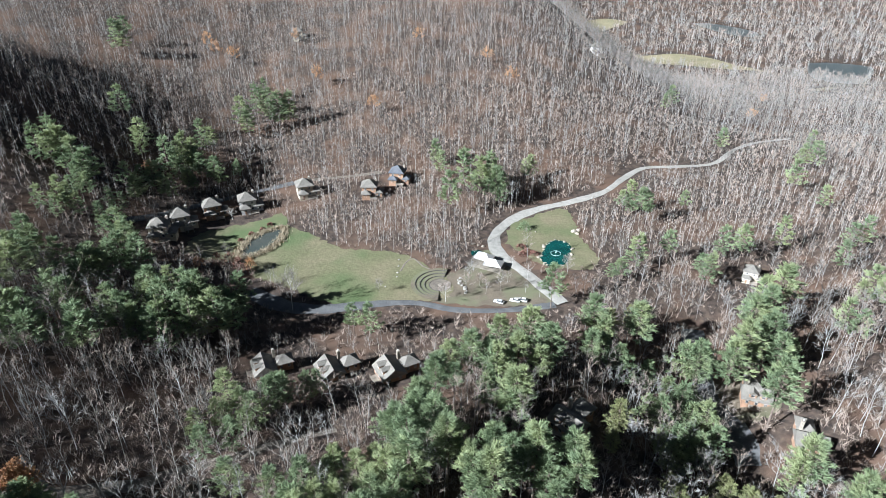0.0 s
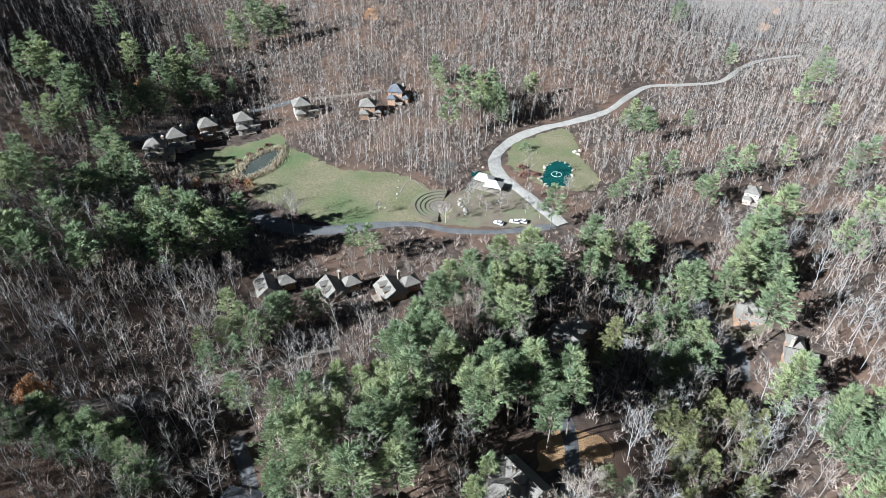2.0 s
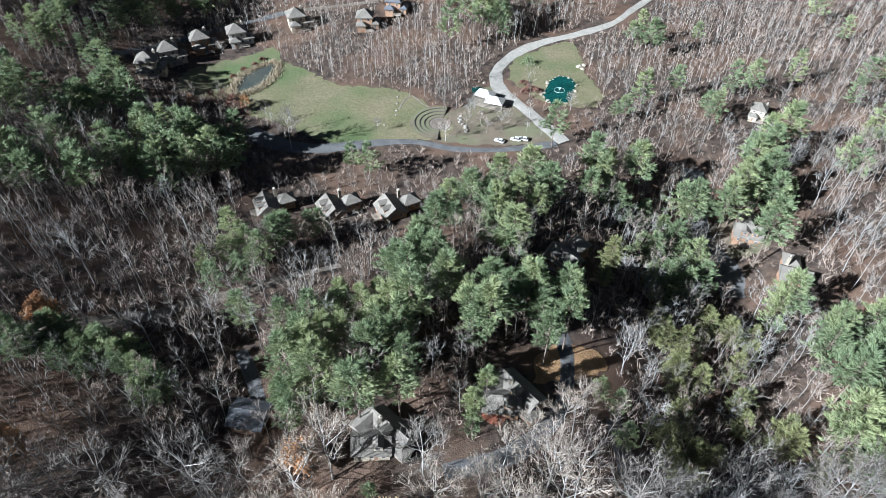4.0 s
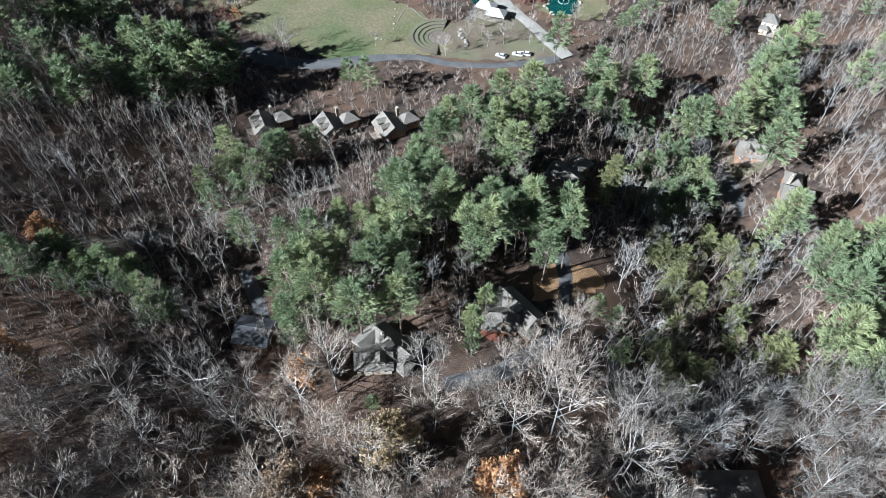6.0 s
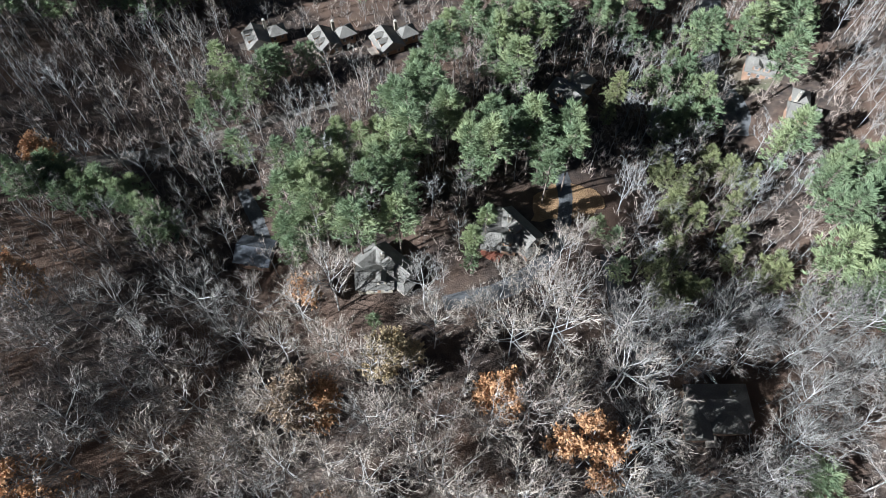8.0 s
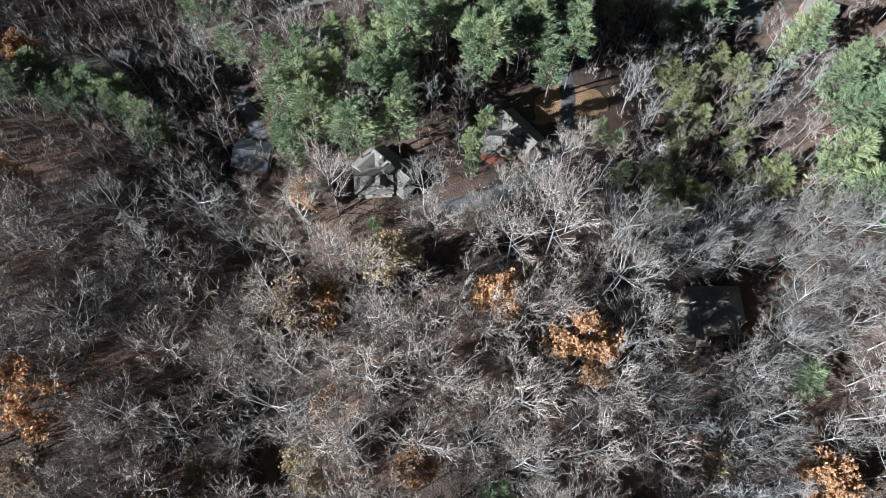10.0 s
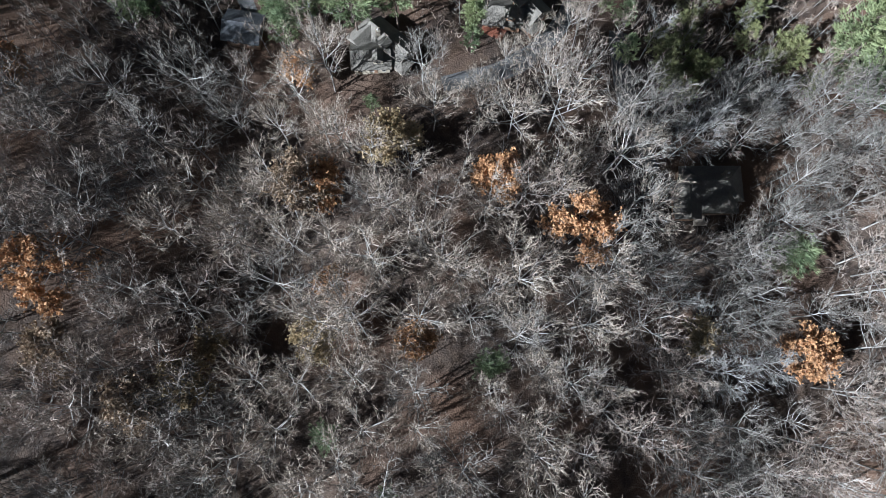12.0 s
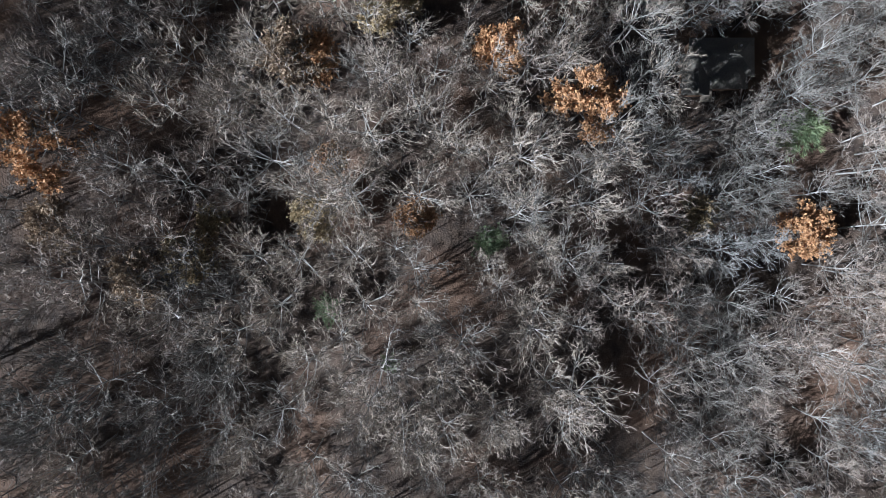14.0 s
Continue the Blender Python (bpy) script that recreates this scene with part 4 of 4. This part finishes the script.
MID = [bare_tree(200 + i, 1, 20.0, (0.75, 0.85, 0.65, 0.95)[i])[:2] for i in range(4)]
FAR = [bare_tree(300 + i, 0, 20.0, (0.5, 0.65, 0.45, 0.55, 0.6)[i])[:2] for i in range(5)]
WOODS = [BARK, TWIG, PALE, PALE_TWIG, BARK, BRUSH]
scatter("outer_woods", NEAR_SHAPES, WOODS, OUTER, "leafless grey hardwoods round the spur", "trees")


def wood_at(x, y, lo, hi, kinds, rng, pale=0.2, dull=0.0):
    h = rng.uniform(lo, hi) / 20.0
    u = rng.random()
    return (rng.randrange(kinds), x, y, float(height(x, y)), rng.uniform(0, 6.28), h * rng.uniform(0.8, 1.15), h, 2 if u < pale else 4 if u > 1 - dull else 0)


def low_wood(x, y):
    """How tall the valley woods grow: scrub between the cottages and the lane, slim young trees east of the pond."""
    if -70 < x < 45 and 150 < y < 192:
        return 4, 9
    if x > 45 and y > 175:
        return 8, 14
    if y > 190 and x < -60:
        return 7, 12
    if -75 < x < 20 and y > 225:
        return 8, 15
    return 11, 20


def near_side(x, y):
    """Open ground kept clear in front of the valley's houses and along the near side of its roads."""
    d = np.hypot(SPOTS[:, 0] - x, SPOTS[:, 1] - 9 - y)
    if (d[(SPOTS[:, 1] > 110)] < 11).any():
        return True
    if 20 < x < 66 and 196 < y < 216:
        return True
    far = LINE_POINTS[LINE_POINTS[:, 1] > 180]
    return bool((np.hypot(far[:, 0] - x, far[:, 1] - 8 - y) < 8).any())


scatter("understory_trees", MID, WOODS, [wood_at(x, y, 8, 17, 4, rng, 0.06, 0.35) for x, y in plots(-105, 110, -62, 66, 7.0, rng)
                                         if not taken(x, y) and math.hypot(x - 58, y - 38) > 9 and math.hypot(x - 50, y - 33) > 6 and rng.random() < (0.9 if x > 45 and y > 20 else 0.35)],
        "young leafless trees under taller ones", "trees")
scatter("valley_woods", MID, WOODS, [wood_at(x, y, *low_wood(x, y), 4, rng, 0.12 if x < 40 else 0.3, 0.25) for x, y in plots(-190, 200, 62, 225, 6.0, rng)
                                     if not taken(x, y) and not near_side(x, y)], "leafless grey woods round the houses", "trees")
scatter("valley_woods", FAR, WOODS, [wood_at(x, y, *low_wood(x, y), 5, rng, 0.12 if x < 40 else 0.2, 0.35 if x > 45 else 0.4) for x, y in plots(-260, 280, 225, 300, 4.4, rng)
                                     if not taken(x, y) and not near_side(x, y)], "leafless grey woods in the valley", "trees")
scatter("hill_woods", FAR, WOODS, [wood_at(x, y, 11, 19, 5, rng, 0.12, 0.65 if -70 < x < 130 else 0.2) for x, y in plots(-420, 420, 300, 690, 5.0, rng) if not taken(x, y)],
        "leafless woods covering the hillside", "trees")
# Mostly out of view: trees added so their shadows darken the left side.
scatter("hill_woods", FAR, WOODS, [wood_at(x, y, 15, 23, 5, rng, 0.1) for x, y in plots(-260, -105, -150, 180, 9.0, rng, False) if y > 15 or rng.random() < 0.5],
        "mostly unseen leafless woods on the steep western hill, added for shade", "trees")
# Never in view: added behind the camera to cast shadows forward.
scatter("hill_woods", FAR, WOODS, [wood_at(x, y, 15, 23, 5, rng, 0.1) for x, y in plots(-105, 160, -130, -62, 10.0, rng, False)],
        "unseen leafless woods on the spur behind the camera, added for shade", "trees")
CLUMPS = []
for i in range(5):
    clump_rng, wood, haze = random.Random(500 + i), Shape(), Shape()
    for k in range(3):
        foot = Vector((clump_rng.uniform(-4, 4), clump_rng.uniform(-4, 4), -0.5))
        top = foot + Vector((0, 0, clump_rng.uniform(14, 19)))
        wood.sliver(foot, top, 0.25, clump_rng)
        for q in range(6):
            s = foot.lerp(top, clump_rng.uniform(0.35, 0.8))
            haze.sliver(s, s + away(clump_rng.uniform(0, 6.28), clump_rng.uniform(0.4, 1.3)) * clump_rng.uniform(4, 8), 0.3, clump_rng)
    CLUMPS.append((wood, haze))
scatter("distant_woods", CLUMPS, WOODS, [wood_at(x, y, 13, 20, 5, rng, 0.2, 0.3) for x, y in plots(-500, 1300, 690, 1600, 12.5, rng)],
        "leafless woods on far hills", "trees")
SHRUBS = [(shrub(400 + i),) for i in range(4)]
scatter("brush", SHRUBS, [BRUSH], [(rng.randrange(4), x, y, float(height(x, y)), rng.uniform(0, 6.28), s, s * rng.uniform(0.8, 1.4), 0)
                                  for x, y in plots(-110, 115, -60, 150, 3.6, rng) if rng.random() < (0.8 if y > 66 else 0.15) for s in (rng.uniform(0.6, 1.6),)], "dry leafless brush on the forest floor", "brush")
THICKET = [(shrub(420 + i, 3.0, 6, 0.085),) for i in range(4)]
scatter("thicket", THICKET, [BRUSH], [(rng.randrange(4), x, y, float(height(x, y)), rng.uniform(0, 6.28), s, s * rng.uniform(0.7, 1.3), 0)
                                     for x, y in plots(-230, 260, 66, 400, 3.7, rng) for s in (rng.uniform(0.5, 1.3),)], "dry brushy thicket under the bare woods", "brush")
PARK_TREES = [(10, 205), (14, 201), (9, 197), (16, 195), (22, 197), (25, 203), (31, 196), (36, 193), (12, 211), (28, 215), (33, 206), (1, 190), (-24, 196), (44, 205), (49, 209)]
for x, y, h in ((12, 59, 14), (18, 62, 15), (25, 67, 14), (7, 54, 13), (22, 58, 14), (30, 72, 12)):
    make_tree("bare_tree", NEAR_BARE[rng.choice((6, 7, 8))], stand(x, y, h, 22.0, rng), "leafless tree beside the driveway", "tree", "trees by the driveway")
for x, y in PARK_TREES:
    make_tree("bare_tree", NEAR_BARE[rng.randrange(7)], stand(x, y, rng.uniform(5, 9), 22.0, rng), "small leafless tree by the lane", "tree", "small trees of the park")
make_tree("bare_tree", NEAR_BARE[1], stand(-54, 184, 17, 22.0, rng), "tall leafless tree beside the shaded lane", "tree", "")


# ---- the park by the lawn ----
def amphitheatre():
    am = thing("amphitheatre", put(-1, 201, -20), "curved stone terrace seats cut into the lawn", "amphitheatre")
    for i, r in enumerate((4.2, 6.0, 7.8, 9.6)):
        s, n = Shape(), 26
        top = 0.3 + 0.22 * i
        ring = []
        for k in range(n + 1):
            a = radians(95 + 190 * k / n)
            c, q = math.cos(a), math.sin(a)
            ring.append([(r * c, r * q, -0.6), ((r + 0.22) * c, (r + 0.22) * q, -0.6), ((r + 0.22) * c, (r + 0.22) * q, top), (r * c, r * q, top)])
        s.loft(ring)
        # The dark colour paints in the shade on these seat faces.
        part("seat_wall", s, SHADE_STONE, am)
        g = Shape()
        for k in range(n):
            a0, a1 = radians(95 + 190 * k / n), radians(95 + 190 * (k + 1) / n)
            g.add([((r + u) * math.cos(a), (r + u) * math.sin(a), top - 0.05) for a, u in ((a0, 0.22), (a0, 1.8), (a1, 1.8), (a1, 0.22))], [(0, 1, 2, 3)])
        part("terrace", g, WORN, am, "narrow turf terrace")
    disc = Shape().loft([[(4.2 * math.cos(6.2832 * k / 24), 4.2 * math.sin(6.2832 * k / 24), z) for k in range(24)] for z in (-0.5, 0.2)])
    part("floor", disc, DIRT, am, "bare earth stage floor")
    part("fire_ring", Shape().tube([(0, 0, 0.2), (0, 0, 0.55)], [0.9, 0.8], 12, True), STONE, am)


amphitheatre()
wall_rng = random.Random(5)


def boulder(name, x, y, size, rng, label, group, material=STONE):
    bm = bmesh.new()
    bmesh.ops.create_icosphere(bm, subdivisions=1, radius=1)
    for v in bm.verts:
        v.co *= rng.uniform(0.75, 1.2)
    me = bpy.data.meshes.new(name)
    bm.to_mesh(me)
    bm.free()
    me.materials.append(material)
    ob = new(name, me)
    ob.matrix_basis = put(x, y, rng.uniform(0, 360), size * 0.25) @ Matrix.Diagonal((size, size * rng.uniform(0.6, 1), size * 0.6, 1))
    return tagged(ob, label, "rock", group)


for i in range(9):
    boulder("boulder", 6.5 + wall_rng.uniform(-1.0, 1.0) + 0.25 * i, 206 - 1.3 * i, wall_rng.uniform(0.4, 0.9), wall_rng, "pale boulder in the wall beside the terraces", "boulders by the terraces", GRAVEL)
for ring, step in ((EAST_POND, 1.6),):
    for p in smooth_line(ring + [ring[0]], step):
        boulder("boulder", p.x + wall_rng.uniform(-1, 1), p.y + wall_rng.uniform(-0.9, 0.9), wall_rng.uniform(0.35, 1.0), wall_rng, "tan boulder at the edge of the green pond", "rocks round the pond")
for x, y, s in ((58, 244, 1.6), (59, 242, 1.2), (60, 245, 1.3), (41, 244, 0.7), (39, 246, 0.7), (13, 233, 1.0), (15, 232, 0.8), (17, 231, 0.9)):
    boulder("boulder", x, y, s, wall_rng, "pale boulder on the lawn", "boulders on the lawn")

reeds = Shape()
for p in smooth_line(WEST_POND + [WEST_POND[0]], 0.5):
    for _ in range(26):
        a = Vector((p.x + wall_rng.gauss(0, 1.2), p.y + wall_rng.gauss(0, 0.9), 0))
        a.z = float(height(a.x, a.y))
        reeds.sliver(a, a + Vector((wall_rng.uniform(-0.4, 0.4), wall_rng.uniform(-0.4, 0.4), wall_rng.uniform(0.8, 1.7))), 0.14, wall_rng)
tagged(part("reeds", reeds, REED), "dry tan reeds round the shallow pond", "reeds", kind="stuff")

fountain = thing("fountain", pose(47, 225, -12.6), "small white fountain jet in the green pond", "fountain")
for r in (2.1,):
    part("ripple", Shape().loft([[(q * math.cos(6.2832 * k / 28), q * math.sin(6.2832 * k / 28), z) for k in range(28)] for q, z in ((r - 0.09, -0.05), (r - 0.03, 0.04), (r + 0.03, 0.04), (r + 0.09, -0.05))], False), FOAM, fountain)
jets = Shape()
for k in range(10):
    jets.spike((0, 0, 0), (0.7 * math.cos(k * 0.628), 0.7 * math.sin(k * 0.628), 1.3), 0.08)
part("jet", jets, FOAM, fountain)


def tent_roof(parent, x, y, w, d, z, rise, turn):
    roof = part("canopy", roof_shape(w, d, z, rise, "hip", 0.3, 0.15), CANVAS, parent, "white canopy roof", pose(x, y, 0, 0, 0, turn))
    for px in (-w / 2, w / 2):
        for py in (-d / 2, d / 2):
            part("post", Shape().box(px - 0.1, px + 0.1, py - 0.1, py + 0.1, -0.5, z), DECK, roof)


pavilion = thing("pavilion", put(18, 216, -28), "open pavilion with two white hipped roofs beside the road", "pavilion")
pavilion.scale = (0.88, 0.88, 0.88)
tent_roof(pavilion, -2.6, 1.6, 8.0, 6.0, 3.0, 2.2, 0)
tent_roof(pavilion, 3.4, -1.2, 8.0, 6.0, 2.8, 2.0, 8)
part("floor", Shape().box(-7, 8, -4.5, 5, -1.0, 0.15), STONE, pavilion, "paved stone floor")


def car(x, y, turn, label, paint):
    c = thing("car", put(x, y, turn, 0.1), label, "car", "parked cars")
    c.scale = (0.84, 0.84, 0.84)
    lower = [[(px, s, z) for px, z in ((-2.2, 0.35), (2.25, 0.35), (2.3, 0.7), (1.1, 0.95), (-2.1, 1.0), (-2.25, 0.7))] for s in (-0.88, 0.88)]
    part("body", Shape().loft(lower), paint, c)
    cab = [[(px, s * k, z) for px, z, k in ((-1.95, 0.98, 1), (1.0, 0.95, 1), (0.35, 1.48, 0.85), (-1.5, 1.5, 0.85))] for s in (-0.82, 0.82)]
    part("windows", Shape().loft(cab), GLASS, c, "dark car glass")
    part("roof", Shape().box(-1.45, 0.32, -0.68, 0.68, 1.49, 1.54), paint, c)
    for px in (-1.35, 1.4):
        for s in (-0.85, 0.85):
            wheel = part("wheel", Shape().tube([(px, s - 0.11, 0.33), (px, s + 0.11, 0.33)], [0.33, 0.33], 12, True), RUBBER, c)
            part("rim", Shape().tube([(px, s - 0.12, 0.33), (px, s + 0.12, 0.33)], [0.19, 0.19], 8, True), TRIM, wheel)


car(20.5, 189.3, 150, "silver car parked on the lane's verge", CARPAINT)
car(26.5, 190.2, 165, "white car parked beside another", TRIM)
car(29.3, 190.4, 160, "white car parked beside another", TRIM)


def bush(name, x, y, h, w, material, label, group=""):
    rng = random.Random(int(x * 7 + y))
    s = Shape()
    for i in range(int(220)):
        d = away(rng.uniform(0, 6.28), rng.uniform(0.0, 1.5))
        at = Vector((d.x * w * 0.5, d.y * w * 0.5, d.z * h * 0.9)) * rng.uniform(0.6, 1.0)
        s.sliver(at, at + (d + 0.6 * away(rng.uniform(0, 6.28), rng.uniform(-1, 1))) * 0.6, 0.16, rng)
    for i in range(7):
        s.spike((0, 0, -0.2), Vector((rng.uniform(-0.4, 0.4) * w, rng.uniform(-0.4, 0.4) * w, h * 0.8)), 0.06)
    ob = part(name, s, material)
    ob.matrix_basis = put(x, y)
    return tagged(ob, label, "bush", group)


bush("bush", 36, 246, 4.6, 5.4, PINE, "rounded green bush on the lawn")
for x, y, w in ((33, 230, 4.5), (35, 226, 4.5), (38, 224, 4.0), (33, 224, 3.5)):
    bush("bush", x, y, 1.8, w, RUSSET, "low wine-red shrub beside the pond", "red shrubs by the road")
for x, y, h, w in ((-86, 216, 6, 6), (-90, 214, 6.5, 5), (-82, 214, 5, 4.5)):
    bush("bush", x, y, h, w, RUSSET, "tall dark russet shrub by the pond", "russet shrubs")
bush("bush", -77, 213, 5.5, 4.5, RUST, "orange-leaved shrub at the lawn's edge")
bush("bush", -97, 212, 5.0, 5.0, RUST, "orange-leaved shrub at the lawn's edge")

for x, y in ((-18, 220), (-18, 215), (-18, 210), (-18, 207), (-22, 200)):
    boulder("boulder", x, y, 0.55, wall_rng, "small stone set on the lawn", "stones on the lawn", GRAVEL)
for x, y, w in ((-80, 245, 3.0), (-84, 241, 2.6), (-78, 250, 2.4), (-87, 235, 2.4)):
    bush("bush", x, y, 1.3, w, RUSSET, "low dark shrub among the reeds", "shrubs by the shallow pond")
for x, y, h in ((-103, 273, 8), (-127, 246, 7), (-96, 254, 6), (-110, 238, 6), (-118, 251, 6)):
    make_tree("bare_tree", NEAR_BARE[0], stand(x, y, h, 22.0, wall_rng) @ Matrix.Diagonal((1.5, 1.5, 1, 1)), "small round leafless garden tree beside a house", "tree", "garden trees")
# Invented boards on posts, filling in for a red tarp-like patch on needles.
red_patch = thing("garden_deck", put(10.5, 69, -30), "low red boards in place of a red tarp-like patch under a pine", "deck")
for i in range(9):
    part("board", Shape().box(-2.4, 2.4, -1.35 + 0.3 * i, -1.08 + 0.3 * i, 0.45, 0.5), RED, red_patch)
for px in (-2.2, 2.2):
    for py in (-1.2, 1.2):
        part("post", Shape().box(px - 0.08, px + 0.08, py - 0.08, py + 0.08, -0.6, 0.45), RED, red_patch)
villa(-104, 464, 10, "far pale house alone on the wooded hill", SIDING, SHINGLE, 0.8)
villa(120, 502, 0, "far white house at the wood's edge", TRIM, SHINGLE, 0.9)
